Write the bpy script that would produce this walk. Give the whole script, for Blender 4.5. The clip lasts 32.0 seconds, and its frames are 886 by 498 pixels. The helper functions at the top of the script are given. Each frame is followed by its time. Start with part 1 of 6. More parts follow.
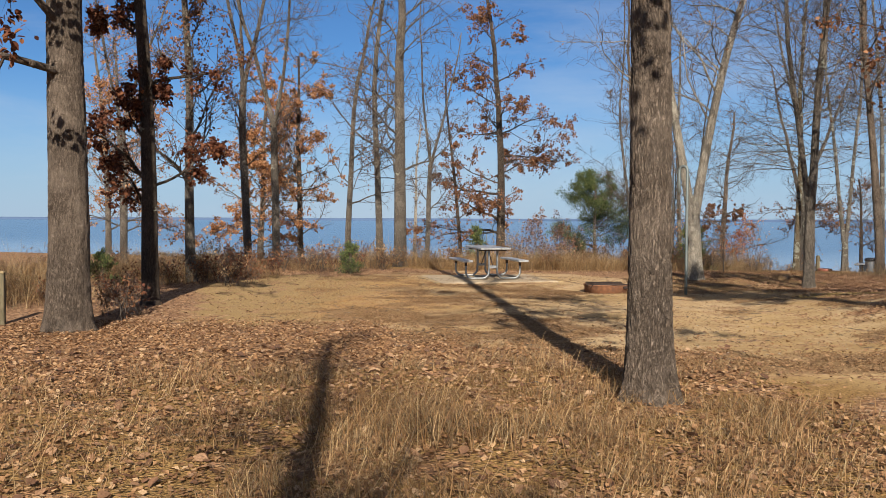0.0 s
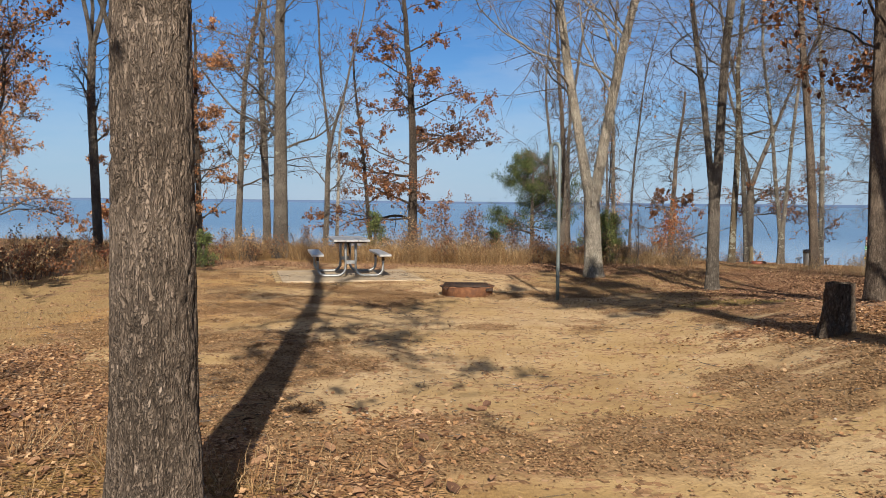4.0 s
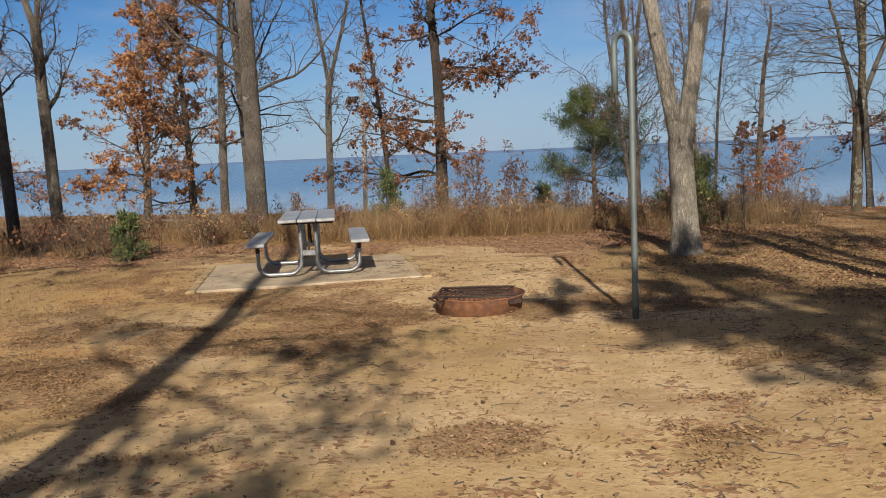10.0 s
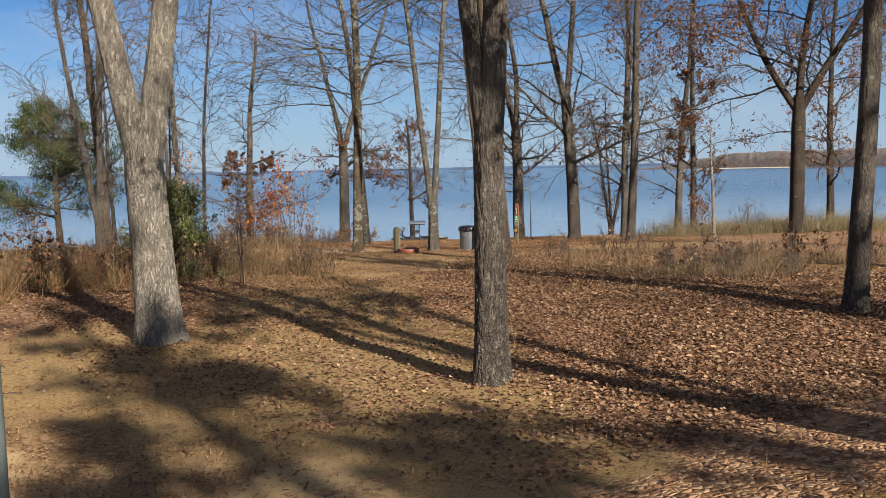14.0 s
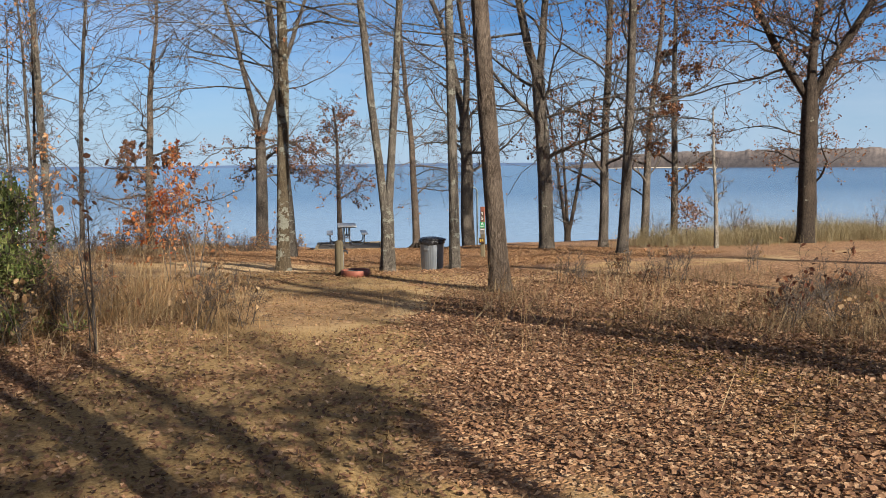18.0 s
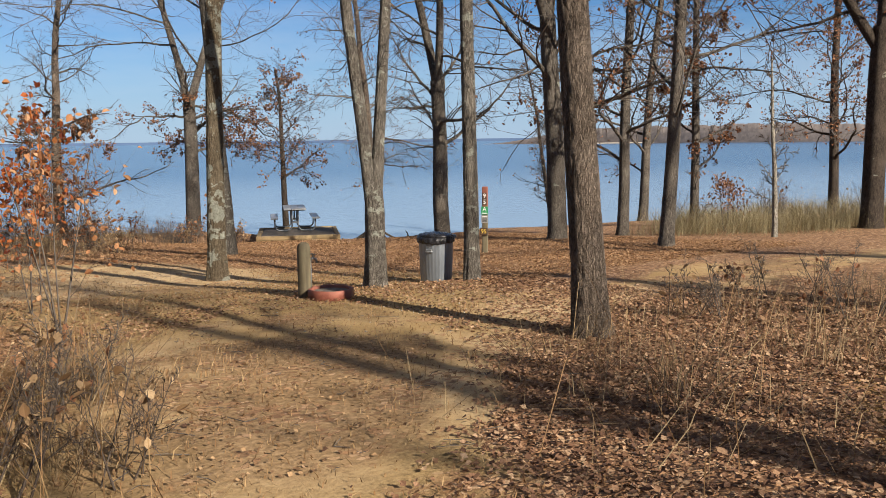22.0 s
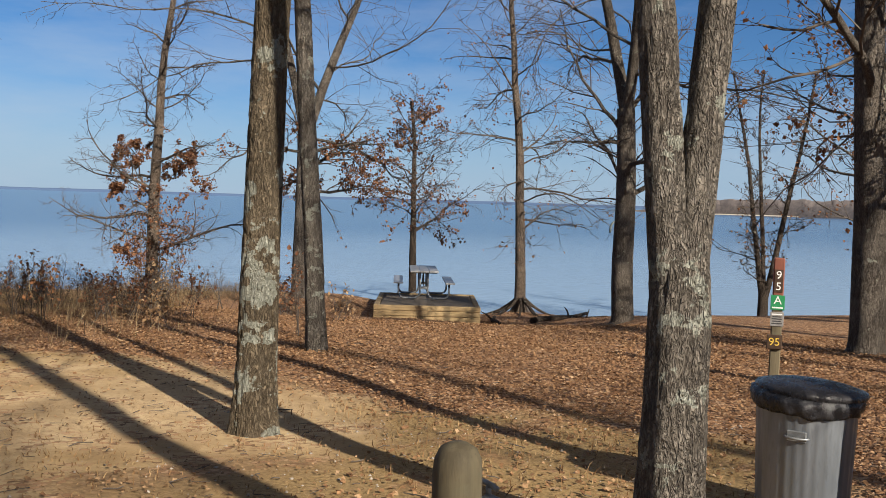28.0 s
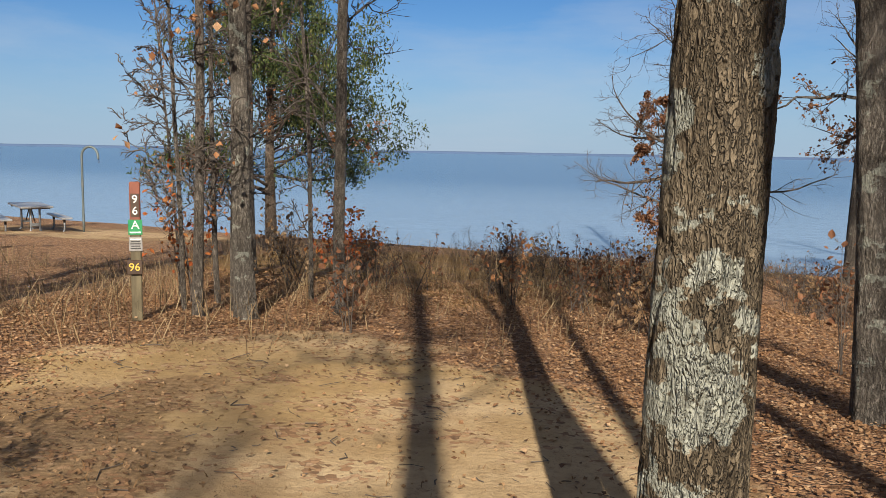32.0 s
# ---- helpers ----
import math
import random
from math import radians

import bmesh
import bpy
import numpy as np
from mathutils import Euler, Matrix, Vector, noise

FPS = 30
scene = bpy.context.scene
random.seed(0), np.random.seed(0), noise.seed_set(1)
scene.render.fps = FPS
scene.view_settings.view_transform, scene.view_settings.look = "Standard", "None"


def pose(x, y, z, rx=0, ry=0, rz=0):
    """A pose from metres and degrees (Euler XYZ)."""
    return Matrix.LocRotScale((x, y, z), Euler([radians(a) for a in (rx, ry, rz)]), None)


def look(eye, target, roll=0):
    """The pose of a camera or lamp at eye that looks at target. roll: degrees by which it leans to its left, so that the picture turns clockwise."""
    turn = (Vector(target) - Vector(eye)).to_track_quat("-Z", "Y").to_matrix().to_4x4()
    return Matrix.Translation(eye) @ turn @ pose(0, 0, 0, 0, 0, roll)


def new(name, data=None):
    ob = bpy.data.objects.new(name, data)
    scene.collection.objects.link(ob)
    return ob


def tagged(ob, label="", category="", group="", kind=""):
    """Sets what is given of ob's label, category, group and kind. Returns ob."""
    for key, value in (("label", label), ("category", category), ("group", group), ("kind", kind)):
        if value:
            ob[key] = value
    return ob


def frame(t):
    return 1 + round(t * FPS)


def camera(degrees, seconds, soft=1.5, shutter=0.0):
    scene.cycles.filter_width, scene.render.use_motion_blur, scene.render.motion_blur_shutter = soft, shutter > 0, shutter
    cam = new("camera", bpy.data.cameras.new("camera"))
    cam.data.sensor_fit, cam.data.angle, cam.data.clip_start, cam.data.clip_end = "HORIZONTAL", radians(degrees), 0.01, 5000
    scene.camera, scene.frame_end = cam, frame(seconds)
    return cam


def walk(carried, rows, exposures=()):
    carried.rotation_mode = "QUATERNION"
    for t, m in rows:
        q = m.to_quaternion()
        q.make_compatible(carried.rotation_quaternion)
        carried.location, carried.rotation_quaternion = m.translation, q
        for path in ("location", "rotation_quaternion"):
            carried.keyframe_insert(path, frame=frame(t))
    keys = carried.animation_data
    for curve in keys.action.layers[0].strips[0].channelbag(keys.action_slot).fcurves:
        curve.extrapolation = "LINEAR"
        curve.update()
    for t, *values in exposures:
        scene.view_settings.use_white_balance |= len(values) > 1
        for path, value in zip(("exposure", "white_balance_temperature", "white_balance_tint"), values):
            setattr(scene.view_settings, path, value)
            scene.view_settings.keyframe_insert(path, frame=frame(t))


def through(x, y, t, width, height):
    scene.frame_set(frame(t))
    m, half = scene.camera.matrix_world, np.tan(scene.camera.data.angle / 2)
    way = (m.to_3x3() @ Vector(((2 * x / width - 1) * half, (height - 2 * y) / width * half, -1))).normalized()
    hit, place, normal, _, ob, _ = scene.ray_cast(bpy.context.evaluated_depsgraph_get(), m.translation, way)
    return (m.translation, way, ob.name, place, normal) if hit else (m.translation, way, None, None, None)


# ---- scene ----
cam = camera(55.8, 32.0, soft=0.4)
METRES, EYE, TILT, LEAN, TURN = 33.0, 1.45, -2.0, -0.2, 0.0
ROWS = [
    (0.0, 0.0, 0.0, 0.0, 0.0, 0.0, -0.0),
    (0.5, 0.0096, 0.0075, 0.0014, -5.13, 0.13, 0.35),
    (1.0, 0.0191, 0.0162, 0.0017, -7.31, 0.13, -0.18),
    (1.5, 0.0315, 0.0255, 0.002, -6.93, -0.0, -0.5),
    (2.0, 0.0432, 0.0355, 0.0026, -4.87, -0.55, -0.79),
    (2.5, 0.0537, 0.0483, 0.0038, -4.47, -0.49, -0.94),
    (4.5, 0.0816, 0.1043, 0.0063, -0.75, -2.09, -0.01),
    (5.0, 0.0853, 0.1196, 0.0064, -0.36, -3.43, 0.2),
    (5.5, 0.0885, 0.1346, 0.0067, -0.13, -4.13, 0.27),
    (6.0, 0.0903, 0.1502, 0.0073, -1.1, -5.08, 1.16),
    (6.5, 0.0941, 0.1655, 0.0078, -1.25, -5.15, 1.02),
    (7.0, 0.0956, 0.18, 0.008, 0.0, -5.72, 1.17),
    (7.5, 0.0984, 0.1952, 0.0081, 2.94, -5.71, 1.64),
    (8.0, 0.0992, 0.2103, 0.0082, 4.19, -6.28, 2.27),
    (8.5, 0.1005, 0.225, 0.0085, 4.53, -6.46, 2.68),
    (9.0, 0.1013, 0.2392, 0.0098, 7.0, -5.65, 2.75),
    (9.5, 0.1023, 0.2544, 0.0108, 5.54, -5.08, 3.28),
    (10.0, 0.1046, 0.2702, 0.0116, 2.69, -4.44, 2.67),
    (10.5, 0.1059, 0.2866, 0.0118, -1.38, -4.64, 2.56),
    (11.0, 0.1099, 0.3024, 0.0116, -6.4, -4.15, 2.41),
    (11.5, 0.1133, 0.3181, 0.0115, -12.68, -4.47, 2.29),
    (12.0, 0.1183, 0.3336, 0.0119, -18.17, -4.3, 2.59),
    (12.5, 0.124, 0.35, 0.0128, -22.66, -3.84, 2.22),
    (13.0, 0.1297, 0.3673, 0.0135, -26.2, -3.98, 2.72),
    (13.5, 0.1369, 0.3847, 0.0135, -28.71, -3.94, 2.14),
    (14.0, 0.1414, 0.401, 0.0139, -31.17, -3.84, 2.32),
    (14.5, 0.1476, 0.4168, 0.0141, -30.19, -2.74, 2.78),
    (16.5, 0.1749, 0.4846, 0.0157, -33.57, -2.85, 2.09),
    (17.0, 0.1825, 0.5, 0.0165, -34.21, -2.41, 1.76),
    (17.5, 0.1894, 0.5161, 0.0168, -36.53, -3.33, 2.13),
    (18.0, 0.1975, 0.5323, 0.0166, -36.84, -4.25, 1.87),
    (18.5, 0.2038, 0.548, 0.0168, -37.1, -5.66, 1.75),
    (19.0, 0.2113, 0.5628, 0.0168, -34.97, -3.52, 1.45),
    (19.5, 0.2185, 0.5792, 0.0163, -36.17, -3.93, 1.07),
    (20.0, 0.2261, 0.5948, 0.016, -37.02, -3.4, 1.6),
    (20.5, 0.2337, 0.6114, 0.0164, -37.69, -3.31, 1.33),
    (21.0, 0.2415, 0.6275, 0.0161, -38.17, -4.48, 2.0),
    (21.5, 0.2512, 0.6423, 0.0164, -39.49, -4.83, 1.7),
    (22.0, 0.2598, 0.6567, 0.0161, -40.97, -6.0, 2.11),
    (22.5, 0.2699, 0.6703, 0.016, -40.82, -5.15, 2.2),
    (23.0, 0.2778, 0.6847, 0.0156, -40.57, -5.83, 2.08),
    (23.5, 0.2871, 0.698, 0.0151, -39.97, -5.2, 1.46),
    (24.0, 0.2955, 0.7119, 0.0149, -39.73, -5.66, 0.84),
    (24.5, 0.3044, 0.7253, 0.0148, -38.19, -4.87, 0.53),
    (26.5, 0.3352, 0.7784, 0.0123, -34.53, -3.55, -0.51),
    (27.0, 0.3424, 0.7923, 0.0117, -32.84, -2.05, -0.72),
    (27.5, 0.3483, 0.806, 0.0113, -33.26, -1.49, -0.65),
    (28.0, 0.3552, 0.8185, 0.0106, -32.14, -1.65, -0.54),
    (28.5, 0.3613, 0.8319, 0.0107, -31.04, -3.38, -0.69),
    (29.0, 0.3662, 0.8443, 0.0115, -29.43, -4.6, 0.16),
    (29.5, 0.3713, 0.8563, 0.0119, -26.29, -4.46, 0.26),
    (30.0, 0.3737, 0.8673, 0.0119, -21.25, -4.85, 1.24),
    (30.5, 0.3801, 0.8788, 0.0114, -20.39, -4.01, 1.01),
    (31.0, 0.3856, 0.8911, 0.0108, -19.25, -3.66, -0.11),
    (31.5, 0.3911, 0.9002, 0.0116, -7.79, -4.48, -0.5),
    (32.0, 0.3945, 0.9088, 0.0121, 4.13, -4.56, -0.93),
]
walk(cam, [(t, pose(0, 0, EYE, TILT, LEAN, TURN) @ pose(METRES * x, METRES * y, METRES * z, 90 + pitch, roll, yaw)) for t, x, y, z, yaw, pitch, roll in ROWS],
     [(0.0, 0.72), (4.0, 0.7), (7.0, 0.56), (11.0, 0.46), (14.0, 0.7), (17.0, 0.88), (21.0, 0.84), (24.0, 0.82), (27.0, 0.66), (32.0, 0.6)])

# ---- sun, sky, exposure ----
SUN_EL, SUN_AZ = 29.5, 176.8          # degrees; azimuth clockwise from +y
s_dir = Vector((math.sin(radians(SUN_AZ)) * math.cos(radians(SUN_EL)), math.cos(radians(SUN_AZ)) * math.cos(radians(SUN_EL)), math.sin(radians(SUN_EL))))
sun = new("sun", bpy.data.lights.new("sun", "SUN"))
sun.data.energy, sun.data.angle, sun.data.color = 5.6, radians(0.6), (1.0, 0.89, 0.745)
sun.matrix_world = look(s_dir * 60, (0, 0, 0))

world = bpy.data.worlds.new("sky")
world.use_nodes = True
scene.world = world
wt = world.node_tree
wt.nodes.clear()
w_out = wt.nodes.new("ShaderNodeOutputWorld")
w_bg = wt.nodes.new("ShaderNodeBackground")
w_sky = wt.nodes.new("ShaderNodeTexSky")
w_sky.sky_type, w_sky.sun_disc = "NISHITA", False
w_sky.sun_elevation, w_sky.sun_rotation = radians(SUN_EL), radians(SUN_AZ)
w_sky.air_density, w_sky.dust_density, w_sky.ozone_density = 1.0, 0.0, 3.0
# thin streaks of high cloud, laid out on the sky dome
w_tc = wt.nodes.new("ShaderNodeTexCoord")
w_map = wt.nodes.new("ShaderNodeMapping")
w_map.inputs["Scale"].default_value = (2.0, 2.6, 9.0)
w_map.inputs["Rotation"].default_value = (0.12, 0.1, 0.4)
w_no = wt.nodes.new("ShaderNodeTexNoise")
w_no.inputs["Scale"].default_value, w_no.inputs["Detail"].default_value, w_no.inputs["Roughness"].default_value = 0.9, 7, 0.6
w_ramp = wt.nodes.new("ShaderNodeMapRange")
w_ramp.inputs["From Min"].default_value, w_ramp.inputs["From Max"].default_value = 0.46, 0.74
w_ramp.inputs["To Max"].default_value = 0.5
w_mix = wt.nodes.new("ShaderNodeMixRGB")
w_mix.inputs[2].default_value = (8.2, 9.4, 11.0, 1)
wt.links.new(w_tc.outputs["Generated"], w_map.inputs["Vector"])
wt.links.new(w_map.outputs[0], w_no.inputs["Vector"])
wt.links.new(w_no.outputs[0], w_ramp.inputs[0])
wt.links.new(w_ramp.outputs[0], w_mix.inputs[0])
# pale haze low over the water
w_sep = wt.nodes.new("ShaderNodeSeparateXYZ")
wt.links.new(w_tc.outputs["Generated"], w_sep.inputs[0])
w_low = wt.nodes.new("ShaderNodeMapRange")
w_low.interpolation_type = "SMOOTHSTEP"
for w_k, w_v in ((1, -0.02), (2, 0.18), (3, 0.85), (4, 0.0)):
    w_low.inputs[w_k].default_value = w_v
wt.links.new(w_sep.outputs[2], w_low.inputs[0])
w_blue = wt.nodes.new("ShaderNodeMixRGB")
w_blue.blend_type = "MULTIPLY"
w_blue.inputs[0].default_value, w_blue.inputs[2].default_value = 1.0, (0.56, 0.90, 1.29, 1)
wt.links.new(w_sky.outputs[0], w_blue.inputs[1])
w_haze = wt.nodes.new("ShaderNodeMixRGB")
w_haze.inputs[2].default_value = (6.0, 7.9, 10.6, 1)
wt.links.new(w_low.outputs[0], w_haze.inputs[0])
wt.links.new(w_blue.outputs[0], w_haze.inputs[1])
wt.links.new(w_haze.outputs[0], w_mix.inputs[1])
# unseen even veil of high cloud, added overhead so that shadows turn less blue
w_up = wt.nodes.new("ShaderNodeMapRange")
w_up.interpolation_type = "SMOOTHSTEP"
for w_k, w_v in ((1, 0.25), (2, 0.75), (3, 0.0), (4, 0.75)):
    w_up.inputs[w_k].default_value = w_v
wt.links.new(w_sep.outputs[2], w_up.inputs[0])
w_fill_veil = wt.nodes.new("ShaderNodeMixRGB")
w_fill_veil.inputs[2].default_value = (3.9, 3.65, 3.55, 1)
wt.links.new(w_up.outputs[0], w_fill_veil.inputs[0])
wt.links.new(w_mix.outputs[0], w_fill_veil.inputs[1])
wt.links.new(w_fill_veil.outputs[0], w_bg.inputs[0])
w_bg.inputs[1].default_value = 0.041
wt.links.new(w_bg.outputs[0], w_out.inputs[0])


# ---- small numeric helpers ----
_tab = np.random.RandomState(7).rand(256, 256)


def vnoise(x, y):
    """Smooth lattice noise, 0 to 1."""
    x, y = np.asarray(x, float), np.asarray(y, float)
    i, j = np.floor(x).astype(int), np.floor(y).astype(int)
    u, v = x - i, y - j
    u, v = u * u * (3 - 2 * u), v * v * (3 - 2 * v)
    a, b = _tab[i & 255, j & 255], _tab[(i + 1) & 255, j & 255]
    c, d = _tab[i & 255, (j + 1) & 255], _tab[(i + 1) & 255, (j + 1) & 255]
    return (a * (1 - u) + b * u) * (1 - v) + (c * (1 - u) + d * u) * v


def smooth(x, a, b):
    t = np.clip((np.asarray(x, float) - a) / (b - a), 0, 1)
    return t * t * (3 - 2 * t)


def ell(x, y, cx, cy, rx, ry, turn=0.0, rough=0.25, edge=0.3):
    """1 inside a ragged ellipse, 0 outside."""
    c, s = math.cos(radians(turn)), math.sin(radians(turn))
    px, py = (x - cx) * c + (y - cy) * s, -(x - cx) * s + (y - cy) * c
    r = np.sqrt((px / rx) ** 2 + (py / ry) ** 2) + rough * (vnoise(x * 0.7 + 9, y * 0.7) + 0.6 * vnoise(x * 2.3, y * 2.3 + 5) - 0.8)
    return 1 - smooth(r, 1 - edge, 1 + edge)


WATER = -2.75
FALL_S = (0, 23, 27, 30, 32, 34.5, 37.5, 41, 45.5, 49, 52, 55, 58, 62, 80, 300)
FALL_Z = (0, 0, -0.13, -0.25, -0.33, -0.52, -0.66, -0.85, -1.2, -1.4, -1.65, -2.05, -2.65, -3.3, -4.5, -9)


def ground_z(x, y):
    x, y = np.asarray(x, float), np.asarray(y, float)
    z = np.interp(0.38 * x + 0.92 * y, FALL_S, FALL_Z)
    z = z + 0.13 * (1 - smooth(y, 6.5, 11.5)) * (1 - smooth(np.abs(x - 1), 6, 14))
    z = z + 0.56 * smooth(x, 4.4, 7.7) * (1 - smooth(y, 9, 19))
    z = z - 0.07 * np.exp(-((x - 15.2) ** 2 + (y - 29.3) ** 2) / 1.2) + 0.012 * np.exp(-((x - 12.9) ** 2 + (y - 28.5) ** 2) / 1.2)
    z = z - 0.5 * smooth(0.38 * x + 0.92 * y, 38.0, 45.2) * (1 - smooth(np.hypot(x - 20.8, (y - 42.2) * 0.7), 2.4, 4.6))
    z = z - 0.4 * np.exp(-((x + 7.05) ** 2 + (y - 38.6) ** 2) / 9)
    z = z - 0.62 * smooth(0.38 * x + 0.92 * y, 43.5, 51) * smooth(x, 21.5, 25) + 0.14 * np.exp(-((x - 27.2) ** 2 + (y - 47.1) ** 2) / 0.9)
    near = (1 - smooth(np.abs(x - 9), 24, 34)) * (1 - smooth(np.abs(y - 24), 30, 42))
    z = z + near * (0.07 * (vnoise(x * 0.35, y * 0.35 + 40) - 0.5) + 0.025 * (vnoise(x * 1.4, y * 1.4) - 0.5))
    return z


def gz(x, y):
    return float(ground_z(x, y))


def sand_at(x, y):
    a = ell(x, y, 2.1, 15.2, 4.0, 8.0, 6, 0.35, 0.25)
    b = ell(x, y, 4.6, 9.6, 2.2, 4.6, 28, 0.3, 0.3)
    c = ell(x, y, 11.9, 33.6, 2.3, 3.0, 10, 0.3, 0.3)
    d = ell(x, y, 18.5, 26.6, 5.5, 1.0, -4, 0.5, 0.5) * 0.55
    e = ell(x, y, 11.3, 26.3, 1.2, 2.4, -30, 0.5, 0.4) * 0.95
    f = ell(x, y, 3, 50, 5, 3, 0, 0.3, 0.3) * 0.6
    g = ell(x, y, 3.85, 6.3, 1.15, 4.2, 6, 0.25, 0.3)
    return np.clip(np.maximum.reduce([a, b, c, d, e, f, g]), 0, 1)


def lawn_at(x, y):
    """Thin dry turf along the trodden way between the two sites."""
    a = ell(x, y, 6.3, 18.8, 2.6, 3.6, -20, 0.35, 0.3)
    b = ell(x, y, 9.3, 23.6, 1.5, 5.2, -33, 0.3, 0.3)
    c = ell(x, y, 12.6, 29.5, 3.0, 3.6, -20, 0.3, 0.3)
    d = ell(x, y, -2.6, 16.8, 2.4, 5.6, 5, 0.35, 0.3)
    return np.clip(np.maximum.reduce([a, b, c, d]), 0, 1)


def duff_at(x, y):
    """Soft drifts of leaf crumbs and dark soil over the sand, one with shade painted in."""
    f = 0.5 * vnoise(x * 0.55 + 3, y * 0.75 + 60) + 0.3 * vnoise(x * 1.5 + 20, y * 1.9) + 0.2 * vnoise(x * 4.1, y * 4.6 + 7)
    # the drift round (6.2, 12.6) also puts tree shade into the ground colour
    f = f + 0.2 * ell(x, y, 0.4, 9.3, 1.3, 1.9, 20, 0.5, 0.5) + 0.16 * ell(x, y, 6.2, 12.6, 1.6, 2.6, 15, 0.5, 0.5) - 0.15 * ell(x, y, 3.0, 10.6, 1.3, 2.0, 0, 0.5, 0.5)
    return smooth(f, 0.46, 0.66)


def ochre_at(x, y):
    return np.clip(ell(x, y, -1.9, 15.2, 1.9, 3.4, 10, 0.6, 0.45) + 0.6 * ell(x, y, -0.6, 19.0, 1.5, 1.4, 0, 0.5, 0.5) + 0.5 * ell(x, y, 1.6, 8.0, 1.6, 1.2, 0, 0.6, 0.5), 0, 1)


def moss_at(x, y):
    a = ell(x, y, 7.3, 14.5, 1.15, 0.8, 10, 0.5, 0.35)
    b = ell(x, y, 6.1, 19.0, 1.6, 1.2, 10, 0.7, 0.5) * 0.45
    c = ell(x, y, 0.3, 13.2, 2.2, 2.6, 0, 0.9, 0.5) * 0.25
    d = ell(x, y, 11.6, 32.4, 1.1, 0.9, 0, 0.6, 0.5) * 0.35
    return np.clip(np.maximum.reduce([a, b, c, d]), 0, 1)


def dry_grass_at(x, y):
    a = ell(x, y, 0.6, 3.2, 6.2, 4.4, 0, 0.3, 0.25)
    b = ell(x, y, 2.6, 26.8, 7.0, 2.6, 0, 0.3, 0.3)
    c = ell(x, y, 7.2, 27.6, 2.2, 3.4, -25, 0.3, 0.3)
    d = ell(x, y, 14.0, 21.5, 3.6, 2.0, 15, 0.5, 0.35) * 0.8
    e = ell(x, y, 12.0, 44.0, 4.0, 4.2, 0, 0.4, 0.3)
    f = ell(x, y, 29.0, 30.0, 5.0, 2.6, -20, 0.4, 0.3)
    return np.clip(np.maximum.reduce([a, b, c, d, e, f]), 0, 1)


def mesh_of(name, verts, faces, smooth_faces=False):
    """A mesh from an array of corners and one or two arrays of faces (triangles, quads)."""
    me = bpy.data.meshes.new(name)
    verts = np.asarray(verts, np.float32).reshape(-1, 3)
    sets = [np.asarray(f, np.int32) for f in (faces if isinstance(faces, (list, tuple)) else [faces])]
    sets = [f for f in sets if len(f)]
    loops = np.concatenate([f.ravel() for f in sets])
    sizes = np.concatenate([np.full(len(f), f.shape[1], np.int32) for f in sets])
    me.vertices.add(len(verts))
    me.vertices.foreach_set("co", verts.ravel())
    me.loops.add(len(loops))
    me.loops.foreach_set("vertex_index", loops)
    me.polygons.add(len(sizes))
    me.polygons.foreach_set("loop_start", np.concatenate([[0], np.cumsum(sizes)[:-1]]).astype(np.int32))
    me.polygons.foreach_set("use_smooth", np.full(len(sizes), smooth_faces, bool))
    me.update(calc_edges=True)
    me.validate()
    return me


def part(name, data, material, parent=None, label="", m=None):
    """Links a bmesh or a mesh as one object, under a thing or a part when one is given."""
    if isinstance(data, bmesh.types.BMesh):
        me = bpy.data.meshes.new(name)
        data.to_mesh(me)
        data.free()
    else:
        me = data
    if material is not None and not me.materials:
        me.materials.append(material)
    ob = new(name, me)
    if parent is not None:
        ob.parent = parent
    if m is not None:
        ob.matrix_basis = m
    return tagged(ob, label)


def thing(name, x, y, z, turn, label, category, group="", kind=""):
    ob = new(name)
    ob.matrix_basis = pose(x, y, z, 0, 0, turn)
    ob.empty_display_size = 0.1
    return tagged(ob, label, category, group, kind)


def rbox(sx, sy, sz, bevel=0.006, m=None, segs=1):
    """A box of that size with worn edges, its centre at the origin or at m."""
    bm = bmesh.new()
    bmesh.ops.create_cube(bm, size=1.0)
    bmesh.ops.scale(bm, vec=(sx, sy, sz), verts=bm.verts)
    if bevel:
        bmesh.ops.bevel(bm, geom=bm.edges[:], offset=bevel, segments=segs, affect="EDGES", profile=0.6)
    if m is not None:
        bmesh.ops.transform(bm, matrix=m, verts=bm.verts)
    return bm


